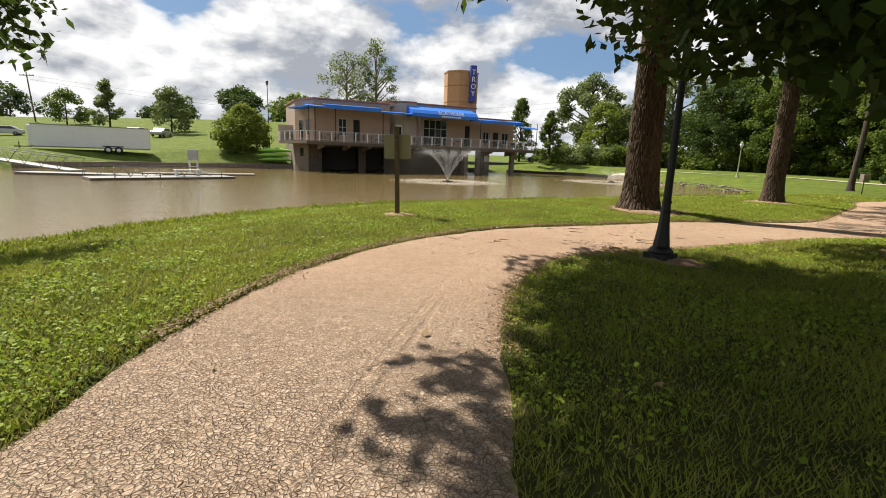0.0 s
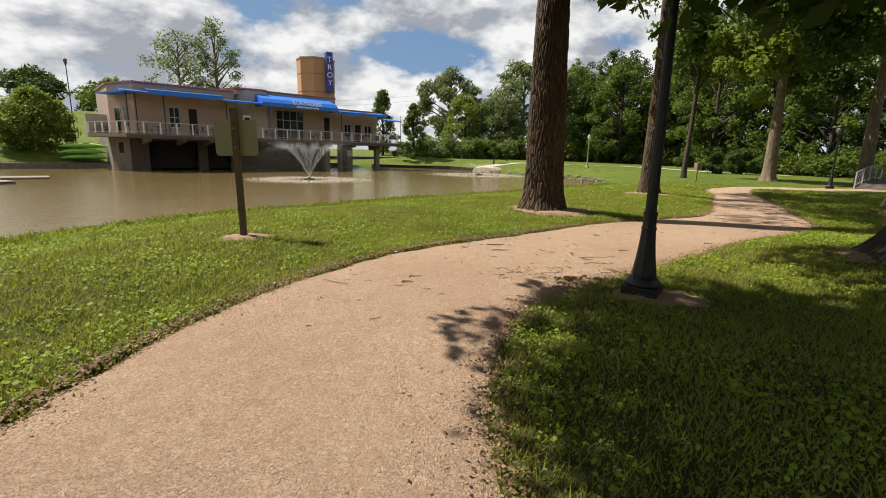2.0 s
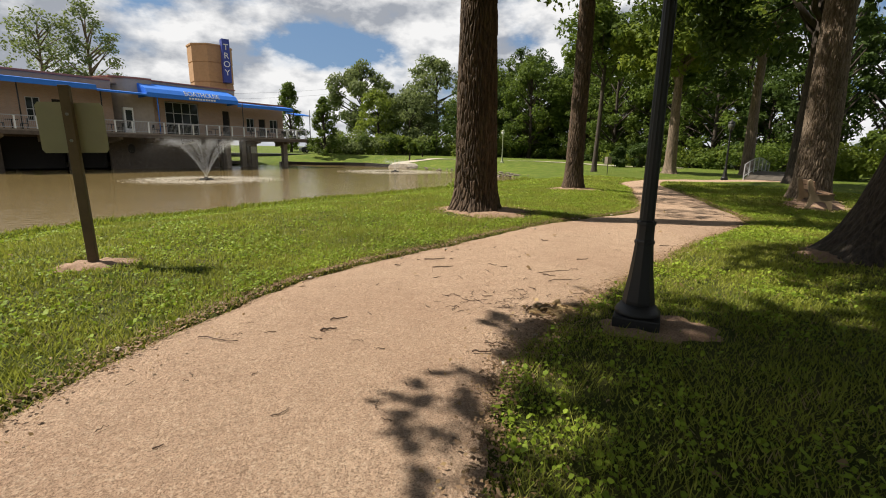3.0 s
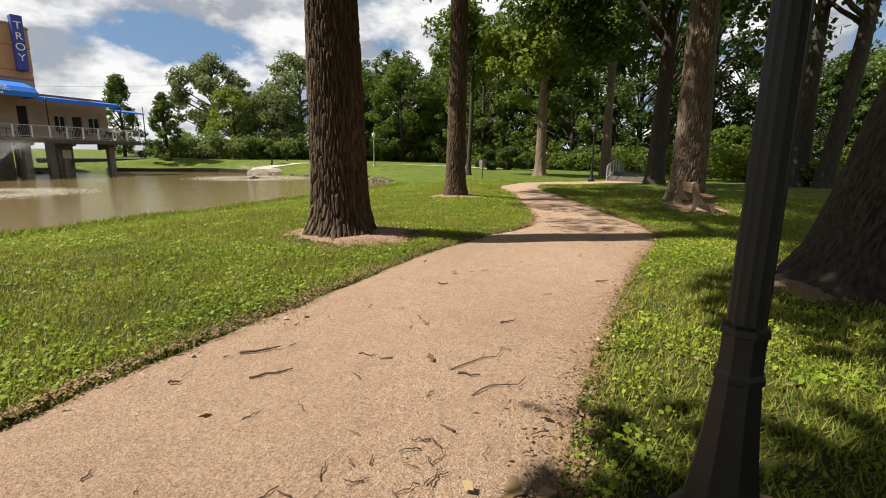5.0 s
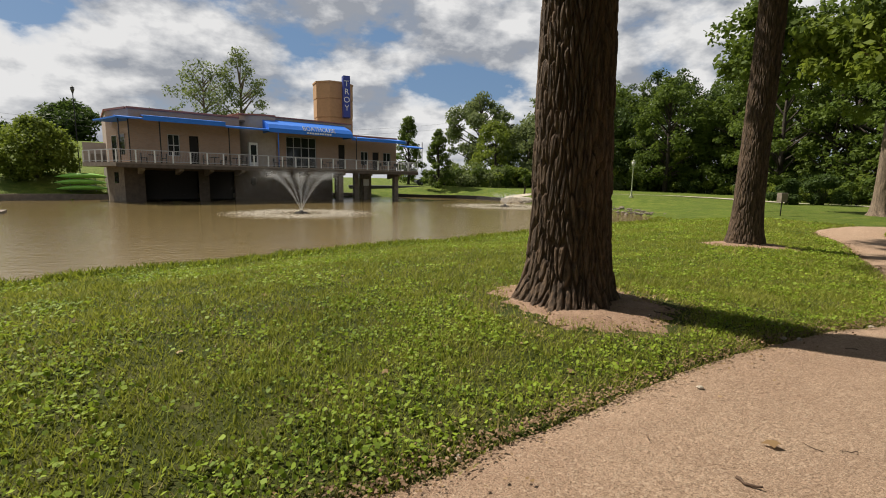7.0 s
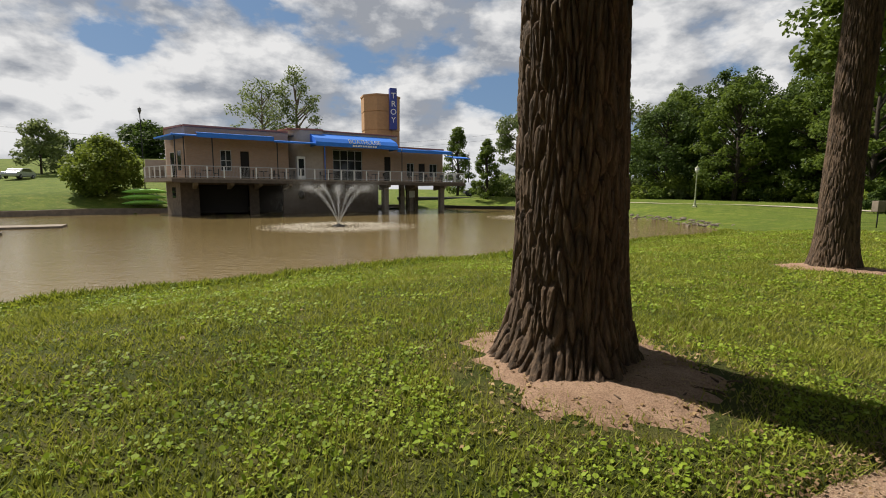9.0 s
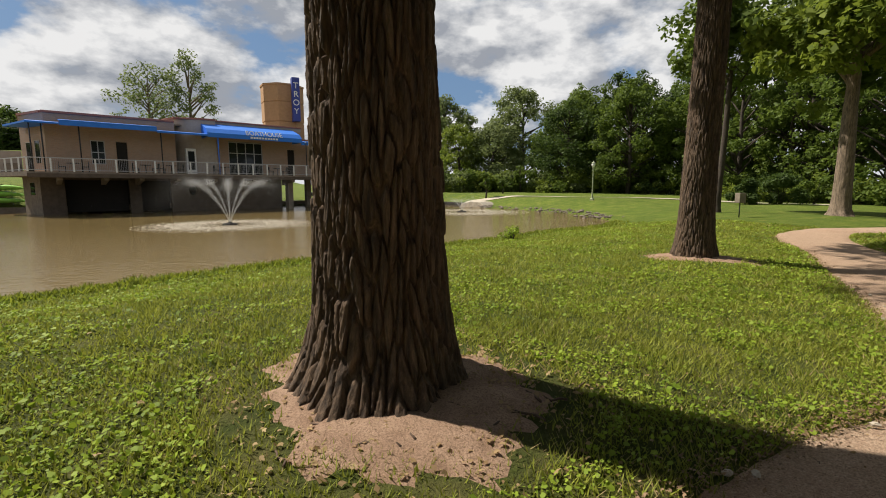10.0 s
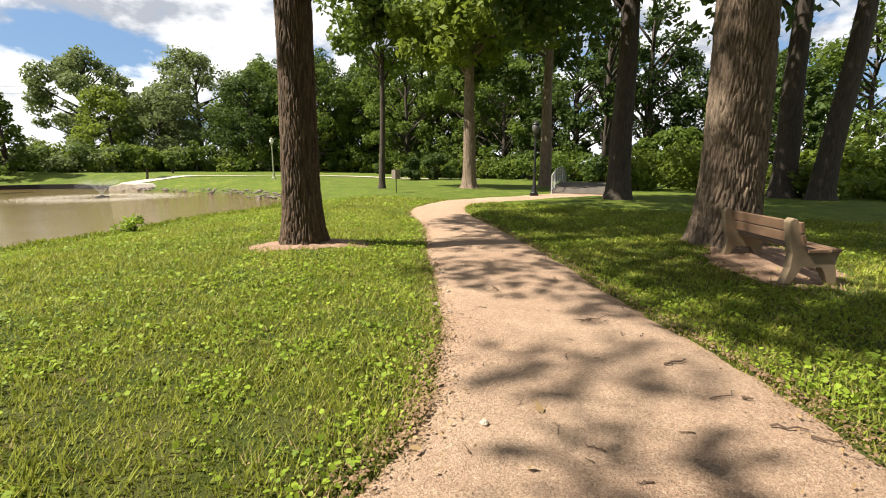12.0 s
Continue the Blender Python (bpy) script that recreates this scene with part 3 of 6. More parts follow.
def bark_plates(u, v, cells):
    """Long interlaced plates: 0 in the furrows, 1 on the ridges; u runs round the trunk in plates."""
    i0, j0 = np.floor(u).astype(int), np.floor(v).astype(int)
    f1, f2 = np.full(u.shape, 9.0), np.full(u.shape, 9.0)
    tall = np.zeros(u.shape)
    for di in (-1, 0, 1):
        for dj in (-1, 0, 1):
            i, j = i0 + di, j0 + dj
            r = PLATES[(i % cells) % 64, j % 64]
            d = np.hypot(i + 0.12 + 0.76 * r[..., 0] - u, (j + 0.5 * (i % 2) + 0.7 * r[..., 1] - v) * 0.85)
            nearer = d < f1
            f2 = np.where(nearer, f1, np.minimum(f2, d))
            tall = np.where(nearer, r[..., 2], tall)
            f1 = np.where(nearer, d, f1)
    e = np.clip((f2 - f1 - 0.03) / 0.26, 0, 1)
    return e * e * (3 - 2 * e) * (0.65 + 0.35 * tall)


def trunk_mesh(name, r, top, mat, lean=(0, 0), seg=96, rings=140, ridge=0.022, flare=0.55, seed=0, top_r=0.6, roots=6, pitch=0.07, spur=None):
    """A tapered trunk with furrowed bark and spreading roots."""
    off = seed * 17.3
    f = np.arange(rings + 1) / rings
    z = (-0.25 + (top + 0.25) * f ** 1.5)[:, None] * np.ones((1, seg))
    a = (2 * math.pi * np.arange(seg) / seg)[None, :] * np.ones((rings + 1, 1))
    zz = np.maximum(0.0, z)
    base = r * (1 - (1 - top_r) * np.minimum(1, zz / top))
    sp = np.exp(-np.maximum(0.0, z + 0.12) / 0.34)
    lobes = 0.80 + 0.18 * np.cos(roots * a + off + 1.5 * np.sin(a + off)) + 0.12 * np.sin(2 * a + off * 3)
    rad = base * (1 + flare * sp * lobes + 0.03 * np.sin(a * 2 + zz * 0.7 + off) + 0.02 * np.sin(a * 3 - zz * 1.1 + off))
    for way, size in spur or ():
        rad = rad + size * base * np.maximum(0.0, np.cos(a - radians(way))) ** 4 * np.exp(-np.maximum(0.0, z + 0.1) / 0.36)
    if ridge:
        cells = max(8, 2 * int(math.pi * r / pitch))
        u = a / (2 * math.pi) * cells + 0.45 * np.sin(zz * 2.7 + 3 * np.sin(a * 2) + off) + 0.20 * np.sin(zz * 8 + 5 * np.sin(a * 3 + off))
        v = zz / (pitch * 6.5) + 0.35 * np.sin(a * 7 + off) + 0.2 * np.sin(a * 17 + zz * 3)
        rough = 0.10 * np.sin(a * seg * 0.31 + zz * 41) * np.sin(zz * 67 + a * 23)
        rad = rad + ridge * (bark_plates(u + 40, v + seed, cells) - 0.7 + rough)
    cx = lean[0] * zz + 0.03 * np.sin(zz * 0.8 + off)
    cy = lean[1] * zz + 0.03 * np.cos(zz * 0.7 + off)
    vs = np.stack([cx + np.cos(a) * rad, cy + np.sin(a) * rad, z], -1).reshape(-1, 3)
    q = (np.arange(rings)[:, None] * seg + np.arange(seg)[None, :]).ravel()
    p = (np.arange(rings)[:, None] * seg + (np.arange(seg)[None, :] + 1) % seg).ravel()
    fs = np.stack([q, p, p + seg, q + seg], -1).tolist()
    fs.append(tuple(range(rings * seg, (rings + 1) * seg)))
    return mesh_of(name, vs, fs, mat, True)


def limb_data(start, way, length, r, g, depth=2):
    """Limbs that fork: a list of (points, radii), and the tips."""
    out, tips = [], []
    p, d = Vector(start), Vector(way).normalized()
    pts, rad = [p.copy()], [r]
    n = 6
    for k in range(n):
        d = (d + Vector(g.normal(size=3)) * 0.16 + Vector((0, 0, 0.05))).normalized()
        p = p + d * length / n
        pts.append(p.copy())
        rad.append(max(0.008, r * (1 - 0.75 * (k + 1) / n)))
        if depth and k in (2, 3, 4):
            side = (d + Vector(g.normal(size=3)) * 0.75).normalized()
            o, t = limb_data(p, side, length * 0.55, rad[-1] * 0.6, g, depth - 1)
            out += o
            tips += t
    tips.append(p.copy())
    out.append((pts, rad))
    return out, tips


def limbs_mesh(name, groups, mat, seg=7):
    vs, fs = [], []
    for pts, rad in groups:
        v, f = tube_data(pts, rad, seg)
        k = len(vs)
        vs += v
        fs += [tuple(i + k for i in q) for q in f]
    return mesh_of(name, vs, fs, mat, True)


def big_tree(x, y, r, top, crown_z, crown_r, label, mat=M_BARK, leaf=M_LEAF, lean=(0, 0), seed=1, leaves=9000, size=0.30, seg=96, rings=140, limbs=7, ridge=0.022, flare=0.55, centres=None, reach=None, pitch=0.07, group="", twigs=2, droop=(), spur=None, fringe=()):
    z0 = h1(x, y)
    g = np.random.default_rng(seed)
    th = thing("tree", pose(x, y, z0), label, "tree", group)
    part("trunk", trunk_mesh("trunk", r, top, mat, lean, seg, rings, ridge, flare, seed, pitch=pitch, spur=spur), th)
    groups, tips = [], []
    for k in range(limbs):
        a = 2 * math.pi * (k + g.random() * 0.6) / limbs
        z = top * (0.72 + 0.27 * (k + 0.5) / limbs)
        st = (lean[0] * z, lean[1] * z, z)
        o, t = limb_data(st, (math.cos(a), math.sin(a), 0.75 + g.random() * 0.5), crown_r * (0.8 + 0.4 * g.random()), r * 0.34, g, twigs)
        groups += o
        tips += t
    part("branchwork", limbs_mesh("branchwork", groups, mat), th)
    c = [tuple(t) for t in tips if t.z > crown_z - 1.5]
    for k in range(10):
        a, q, zz = g.random() * 6.28, crown_r * g.random() ** 0.5, crown_z + crown_r * (0.3 + 1.0 * g.random())
        c.append((lean[0] * top + q * math.cos(a), lean[1] * top + q * math.sin(a), zz))
    if centres is not None:
        c = c + [tuple(q) for q in centres]
    rr = [crown_r * (0.16 + 0.14 * g.random()) for _ in c]
    part("crown", leaf_cloud("crown", c, rr, leaves, size, leaf, seed), th)
    if len(droop):
        part("hanging_bough", leaf_cloud("hanging_bough", droop, [0.30 + 0.25 * g.random() for _ in droop], 3000, 0.155, leaf, seed + 1), th)
    if len(fringe):
        part("outer_twigs", leaf_cloud("outer_twigs", fringe, [0.45] * len(fringe), 740, 0.15, leaf, seed + 2), th)["kind"] = "stuff"
    return th



SHIFT = Vector((-SUN_AZ[0], -SUN_AZ[1], 0)) / math.tan(SUN_EL)    # the way a shadow falls for each metre of height
LIKE = "trees along the footpath"
t_near = big_tree(5.86, 13.91, 0.47, 11.5, 14.0, 5.0, "large tree with deeply furrowed brown bark in bare dirt", seed=3, seg=360, rings=340, ridge=0.062, flare=0.52, leaves=9000, pitch=0.058, spur=((-98, 0.30), (-165, 0.30)), group=LIKE)
g = np.random.default_rng(22)
mid = []
while len(mid) < 170:      # wide boughs that shade the lawn and dapple the path
    gx_, gy_, hh = g.uniform(9.5, 28), g.uniform(4, 20), g.uniform(8.5, 13)
    off = float(line_distance(np.array([gx_]), np.array([gy_]), EDGE_R[::6])[0])
    on = bool(inside(np.array([gx_]), np.array([gy_]), PATH_RING)[0])
    if (gy_ > gx_ + 1.0 and not on) or (not on and gx_ < 12) or (on and g.random() < 0.3) or (Vector((gx_ - 16.6, gy_ - 11.6)).length < 1.6):
        continue
    p = Vector((gx_, gy_, hh)) - SHIFT * hh
    t6 = Vector((17.4, 12.4, hh)) - SHIFT * (hh - 2.5)
    if (p.xy - t6.xy).length < 1.5 or (p.xy - Vector((12.9, 18.2))).length > 10:
        continue
    mid.append((p.x - 12.92, p.y - 18.22, hh))
big_tree(12.92, 18.22, 0.34, 11.5, 14.0, 4.6, "tall straight tree with furrowed grey-brown bark", M_BARK, seed=5, seg=220, rings=260, ridge=0.036, leaves=30000, size=0.20, pitch=0.046, centres=mid, group=LIKE)

# a broad low crown that hangs over the lamp and shades the lawn beside the path
g = np.random.default_rng(21)
low = []
while len(low) < 470:
    gx_, gy_, hh = g.uniform(0.9, 13.5), g.uniform(-3.5, 7.2), g.uniform(5.3, 9.5)
    if gx_ < 1.45 + 0.12 * max(0, gy_ - 3) ** 1.6 + 0.5 * min(1, max(0, gy_ - 3.6) / 2):
        continue
    if 3.8 < gx_ < 6.8 and gy_ > 5.7:
        continue
    p = Vector((gx_, gy_, hh)) - SHIFT * hh
    if (p.xy - Vector((0.2, 4.2))).length > 3.0 * hh:
        continue
    low.append((p.x - 8.45, p.y - 7.2, hh))
droop = []
for k in range(92):      # boughs that droop in front of the lamp
    f, d = g.random() ** 0.8, g.uniform(5.0, 7.6)
    a, e = radians(16 + 30 * f), radians(g.uniform(10.5 - 4.8 * f, 24))
    droop.append((d * math.sin(a) - 8.45, d * math.cos(a) - 7.2, 1.5 + d * math.tan(e)))
fringe = []
for gx_, gy_ in ((-0.15, 2.3), (0.25, 2.6), (0.40, 3.0), (0.05, 3.1), (0.25, 1.9), (0.55, 2.2), (0.85, 3.7), (1.0, 4.4), (1.0, 5.2), (1.25, 5.5), (0.8, 2.7), (1.0, 3.3), (1.3, 4.9), (1.2, 6.3), (1.3, 6.7), (1.25, 5.9)):      # twigs whose shadow frays onto the path
    p = Vector((gx_, gy_, 4.6)) - SHIFT * 4.6
    fringe.append((p.x - 8.45, p.y - 7.2, 4.6))
big_tree(8.45, 7.2, 0.54, 6.5, 7.5, 5.5, "leaning tree with dark furrowed bark and low spreading boughs", M_BARKD, M_LEAFD, (0.22, -0.16), seed=9, leaves=84000, size=0.26, seg=220, rings=240, ridge=0.040, flare=0.85, centres=low, droop=droop, fringe=fringe, pitch=0.055, group=LIKE)
over = []
while len(over) < 75:      # boughs that shade the lawn towards the footbridge
    gx_, gy_, hh = g.uniform(17.5, 31), g.uniform(7, 19), g.uniform(8.5, 12)
    if bool(inside(np.array([gx_]), np.array([gy_]), PATH_RING)[0]) or (22 < gx_ < 27 and gy_ > 15.5):
        continue
    p = Vector((gx_, gy_, hh)) - SHIFT * hh
    t6 = Vector((17.4, 12.4, hh)) - SHIFT * (hh - 2.5)
    if (p.xy - t6.xy).length > 2.0:
        over.append((p.x - 17.5, p.y - 12.4, hh))


def sunward(n, lo, hi, spread):
    """Boughs added between a trunk and the sun, to shade the trunk."""
    res = []
    for k in range(n):
        hh = g.uniform(lo, hi)
        p = -SHIFT * (hh - g.uniform(0, 4.5))
        res.append((p.x + spread * g.normal(), p.y + spread * g.normal(), hh))
    return res


big_tree(17.5, 12.4, 0.50, 11.0, 13.0, 5.0, "broad tree with pale ridged bark behind the bench", M_BARK2, seed=11, seg=260, rings=280, ridge=0.050, flare=0.5, leaves=17000, pitch=0.052, centres=over, group=LIKE)
big_tree(27.4, 17.6, 0.47, 9.0, 8.5, 5.0, "dark-barked tree beside the footbridge", M_BARKD, M_LEAFD, seed=13, seg=72, rings=90, ridge=0.02, leaves=13000, size=0.28, centres=sunward(26, 6.5, 10, 0.8), group=LIKE)
big_tree(31.0, 27.8, 0.40, 8.0, 4.6, 3.8, "tree with pale flared trunk and low yellow-green leaves", M_BARK2, M_LEAFY, seed=15, seg=48, rings=70, flare=0.9, leaves=10000, size=0.32, limbs=9, group=LIKE)
big_tree(29.5, 33.8, 0.21, 9.0, 8.0, 3.8, "slender tree with a forked thin trunk", M_BARKD, M_LEAF, (0.05, 0.02), seed=17, seg=24, rings=40, leaves=6000, size=0.32, group=LIKE)
big_tree(38.5, 26.6, 0.42, 11.0, 9.0, 4.2, "tall tree behind the footbridge railing", M_BARK2, M_LEAFD, seed=19, seg=32, rings=50, leaves=9000, centres=sunward(16, 6, 10, 0.8), size=0.36, group=LIKE)
big_tree(34.1, 12.6, 0.5, 10.0, 9.0, 5.0, "dark trunk at the edge of the shade", M_BARKD, M_LEAFD, seed=23, seg=32, rings=50, leaves=2600, centres=sunward(9, 6, 10, 0.9), size=0.36, group=LIKE)
big_tree(33.1, 11.2, 0.45, 10.0, 8.5, 5.0, "dark leaning trunk at the edge of the shade", M_BARKD, M_LEAFD, (0.0, -0.08), seed=25, seg=32, rings=50, leaves=2600, centres=sunward(9, 6, 10, 0.9), size=0.36, group=LIKE)
big_tree(-13.5, 4.5, 0.4, 5.0, 6.0, 5.2, "tree at the pond bank with dark hanging leaves", M_BARKD, M_LEAFD, seed=27, seg=24, rings=40, leaves=15000, size=0.19, centres=[(4.1 + 0.4 * math.sin(k), 5.2 + 0.4 * math.cos(2 * k), 6.3 + 0.12 * k) for k in range(7)])


def wood_tree(x, y, hgt, wid, leaf, label, seed, leaves=3200, size=0.55, form="round", low=0.25, group="", mat=M_BARKD, clumps=26, z0=None, fill=0.17):
    """A tree farther off: trunk, forking limbs, uneven clumps of leaves with gaps."""
    g = np.random.default_rng(seed)
    th = thing("tree", pose(x, y, h1(x, y) if z0 is None else z0), label, "tree", group)
    r = max(0.10, hgt * 0.018)
    groups = [([(0, 0, -0.3), (0.1, 0, hgt * 0.3), (0.0, 0.1, hgt * 0.6), (0.1, 0, hgt * 0.88)], [r * 1.3, r, r * 0.6, 0.03])]
    c, rr = [], []
    for k in range(clumps):
        f = low + (1 - low) * (k + 0.5) / clumps
        if form == "cone":
            w = wid * 0.5 * (1 - (f - low) / (1 - low)) ** 0.8 + 0.1
        else:
            w = wid * 0.5 * math.sin(math.pi * min(1, 0.16 + 0.84 * (f - low) / (1 - low))) ** 0.6
        a = g.random() * 6.28
        q = w * (0.35 + 0.65 * g.random() ** 0.5)
        p = Vector((q * math.cos(a), q * math.sin(a), hgt * f * (0.93 + 0.12 * g.random())))
        c.append(tuple(p))
        rr.append(max(0.35, (wid if form != "cone" else wid * 0.8) * fill * (0.6 + 0.8 * g.random())))
        if k % 2 == 0:
            z = max(0.15, f - 0.18) * hgt
            groups.append(([(0, 0, z), tuple(Vector((p.x * 0.55, p.y * 0.55, (z + p.z) / 2 + 0.2))), tuple(p)], [r * 0.45, r * 0.28, 0.02]))
    part("trunk", limbs_mesh("trunk", groups, mat, 6), th)
    part("crown", leaf_cloud("crown", c, rr, leaves, size, leaf, seed, 0.75, 0.3), th)
    return th


FAR = "trees across the pond"
wood_tree(31.5, 104, 17.5, 14.5, M_LEAFG, "tall grey-green tree across the pond", 31, 11500, 0.44, group=FAR, clumps=90, fill=0.10)
wood_tree(30.8, 92, 11.5, 8, M_LEAFY, "yellow-green tree in the far tree line", 32, 7000, 0.38, group=FAR, low=0.1, clumps=50)
wood_tree(37, 91, 11, 12, M_LEAFG, "broad bushy tree in the far tree line", 33, 9000, 0.40, group=FAR, low=0.05, clumps=60, fill=0.13)
wood_tree(45.3, 96, 18.5, 17, M_LEAFG, "tall airy tree in the far tree line", 34, 11500, 0.44, group=FAR, clumps=90, fill=0.10)
wood_tree(50, 84, 16.5, 13, M_LEAF, "dense green tree in the far tree line", 35, 10000, 0.42, group=FAR, clumps=60, fill=0.13)
wood_tree(15, 95, 12.0, 8.0, M_LEAF, "conical tree behind the boathouse", 36, 6500, 0.30, "cone", 0.06, FAR, clumps=80, fill=0.12)
wood_tree(17.4, 79, 8.8, 5.2, M_LEAF, "small conical tree near the car park", 37, 5500, 0.26, "cone", 0.06, FAR, clumps=70, fill=0.13)
wood_tree(-20.5, 99, 14.8, 12, M_LEAFG, "tall sparse tree rising behind the boathouse roof", 38, 3600, 0.36, group=FAR, low=0.25, clumps=60, fill=0.12, mat=M_BARK2)
wood_tree(-14.8, 101, 20.0, 9, M_LEAFG, "tall sparse tree rising behind the boathouse roof", 39, 2800, 0.36, group=FAR, low=0.3, clumps=50, fill=0.13, mat=M_BARK2)
wood_tree(-26.6, 62.5, 5.5, 6.6, M_LEAFY, "rounded bright green bush reaching the ground", 40, 15000, 0.24, group=FAR, low=0.02, clumps=120, fill=0.13)
wood_tree(-53, 122, 8, 12, M_LEAFD, "dark tree far behind the lawn", 41, 3600, 0.7, group=FAR, low=0.1)
wood_tree(-75.5, 95, 6.4, 7.0, M_LEAF, "young round lawn tree", 42, 2600, 0.38, group=FAR, low=0.18)
wood_tree(-62, 88, 8.2, 6.4, M_LEAFG, "young upright lawn tree", 43, 2800, 0.38, "cone", 0.16, FAR)
wood_tree(-49.5, 86, 7.2, 7.0, M_LEAFG, "young round lawn tree", 44, 2800, 0.4, group=FAR, low=0.16)
wood_tree(-114, 125, 8, 12, M_LEAFD, "dark tree on the grassy rise", 45, 2600, 0.6, group=FAR, low=0.1)
wood_tree(-75, 130, 6, 12, M_LEAFD, "dark tree on the grassy rise", 46, 2600, 0.7, group=FAR, low=0.05)
wood_tree(-38, 122, 6.5, 13, M_LEAF, "dark tree on the grassy rise", 47, 2600, 0.7, group=FAR, low=0.05)
for k, (x, y, hh, w) in enumerate(((46, 80, 14, 12), (51, 71, 16, 11), (57, 76, 18, 13), (58, 64, 17, 11), (63, 70, 19, 13), (62, 56, 18, 12))):
    wood_tree(x, y, hh, w, (M_LEAFD, M_LEAF)[k % 2], "tall dense woodland tree behind the far lawn", 70 + k, 11000, 0.34, group="woods round the park", low=0.1, clumps=90, fill=0.11)
for k, (x, y, hh, w) in enumerate(((36.5, 78, 4.2, 1.9), (26.5, 66.5, 3.2, 1.3), (31.5, 73, 2.0, 1.2))):
    wood_tree(x, y, hh, w, M_LEAF, "young staked sapling on the far lawn", 50 + k, 700, 0.24, group=FAR, low=0.4, clumps=10, fill=0.25)

# the woods that close the park
EDGE = spline([(52, 90), (54, 74), (55, 60), (53, 48), (52, 40), (50, 30), (50, 20), (47, 8), (42, -4), (34, -13), (20, -19), (4, -20), (-10, -16)], 62)
g = np.random.default_rng(77)
kinds = [(M_LEAFD, "dark woodland tree at the park edge"), (M_LEAF, "green woodland tree at the park edge"), (M_LEAFY, "yellow-green woodland tree at the park edge"), (M_LEAF, "green woodland tree at the park edge")]
for k, e in enumerate(EDGE):
    out = Vector((e[0] - 12, e[1] - 22)).normalized()
    o = g.uniform(0, 5) + (k % 3) * 5.5
    leaf, lab = kinds[int(g.integers(0, 4)) if k < 24 else int(g.integers(0, 2))]
    wood_tree(e[0] + out.x * o, e[1] + out.y * o, g.uniform(12, 22) - (k % 3 == 0) * 4 - (29 < k < 45) * 7.5, g.uniform(6.0, 10.5), leaf, lab, 100 + k, 5200 if k < 45 else 2500, 0.32, group="woods round the park", low=(0.30, 0.12, 0.22, 0.05)[int(g.integers(0, 4))], clumps=60, fill=(0.09, 0.12, 0.105)[k % 3])


def shrub(x, y, hgt, wid, leaf, label, seed, leaves=900, size=0.27, group="undergrowth", cat="shrub"):
    g = np.random.default_rng(seed)
    th = thing("shrub", pose(x, y, h1(x, y)), label, cat, group)
    c = [(wid * 0.42 * g.normal() * 0.6, wid * 0.42 * g.normal() * 0.6, hgt * g.uniform(0.15, 0.8)) for _ in range(9)]
    stems = [([(q[0] * 0.2, q[1] * 0.2, -0.1), (q[0] * 0.6, q[1] * 0.6, q[2] * 0.6), q], [0.03, 0.02, 0.008]) for q in c]
    part("woody_base", limbs_mesh("woody_base", stems, M_BARKD, 5), th)
    part("foliage", leaf_cloud("foliage", c, [wid * g.uniform(0.18, 0.30) for _ in c], leaves, size, leaf, seed, 0.8, 0.3), th)
    return th


g = np.random.default_rng(88)
for k, e in enumerate(EDGE[4:48]):
    inn = Vector((12 - e[0], 22 - e[1])).normalized()
    for j in range(2):
        o = g.uniform(-4, 3.0)
        shrub(e[0] + inn.x * o + g.uniform(-1.5, 1.5), e[1] + inn.y * o + g.uniform(-1.5, 1.5), g.uniform(1.2, 3.6), g.uniform(2.4, 4.2),
              (M_LEAFY, M_LEAF, M_LEAFY, M_LEAFD)[int(g.integers(0, 4))], "leafy bright undergrowth at the woods' edge", 300 + 2 * k + j)
for k in range(48):       # rough growth in front of the far trees
    f = k / 47
    shrub(19 + 33 * f + g.uniform(-1, 1), 84 - 8 * f + g.uniform(-3, 3), g.uniform(1.8, 4.4), g.uniform(3, 5.5), (M_LEAFG, M_LEAF, M_LEAFY)[k % 3], "rough weedy growth below the far trees", 600 + k, 900, 0.34)
shrub(43, 44, 2.6, 2.6, M_LEAFD, "dense dark rounded evergreen shrub", 560, 3200, 0.2)
shrub(45.5, 42.5, 2.8, 2.8, M_LEAFD, "dense dark rounded evergreen shrub", 561, 3200, 0.2)
shrub(37.5, 19.5, 2.6, 4.5, M_LEAFY, "sunlit bright shrub beyond the footbridge", 562, 2600, 0.22)
shrub(39.5, 16.5, 2.6, 4.5, M_LEAFY, "sunlit bright shrub beyond the footbridge", 563, 2600, 0.22)
shrub(13.2, 28.0, 0.55, 0.9, M_CLOVER, "low weed clump on the pond bank", 564, 260, 0.10)
shrub(35, 12, 1.3, 3.2, M_LEAFY, "bright low plants in the shade", 565, 1500, 0.22)
shrub(36, 9, 1.2, 3.2, M_LEAFY, "bright low plants in the shade", 566, 1500, 0.22)


# ---- boathouse ----
BH = Matrix.Translation((-15.4, 55.7, 0)) @ Matrix.Rotation(radians(25.63), 4, "Z")
bh = thing("boathouse", BH, "buff brick boathouse on piers over the pond with blue awnings", "building")


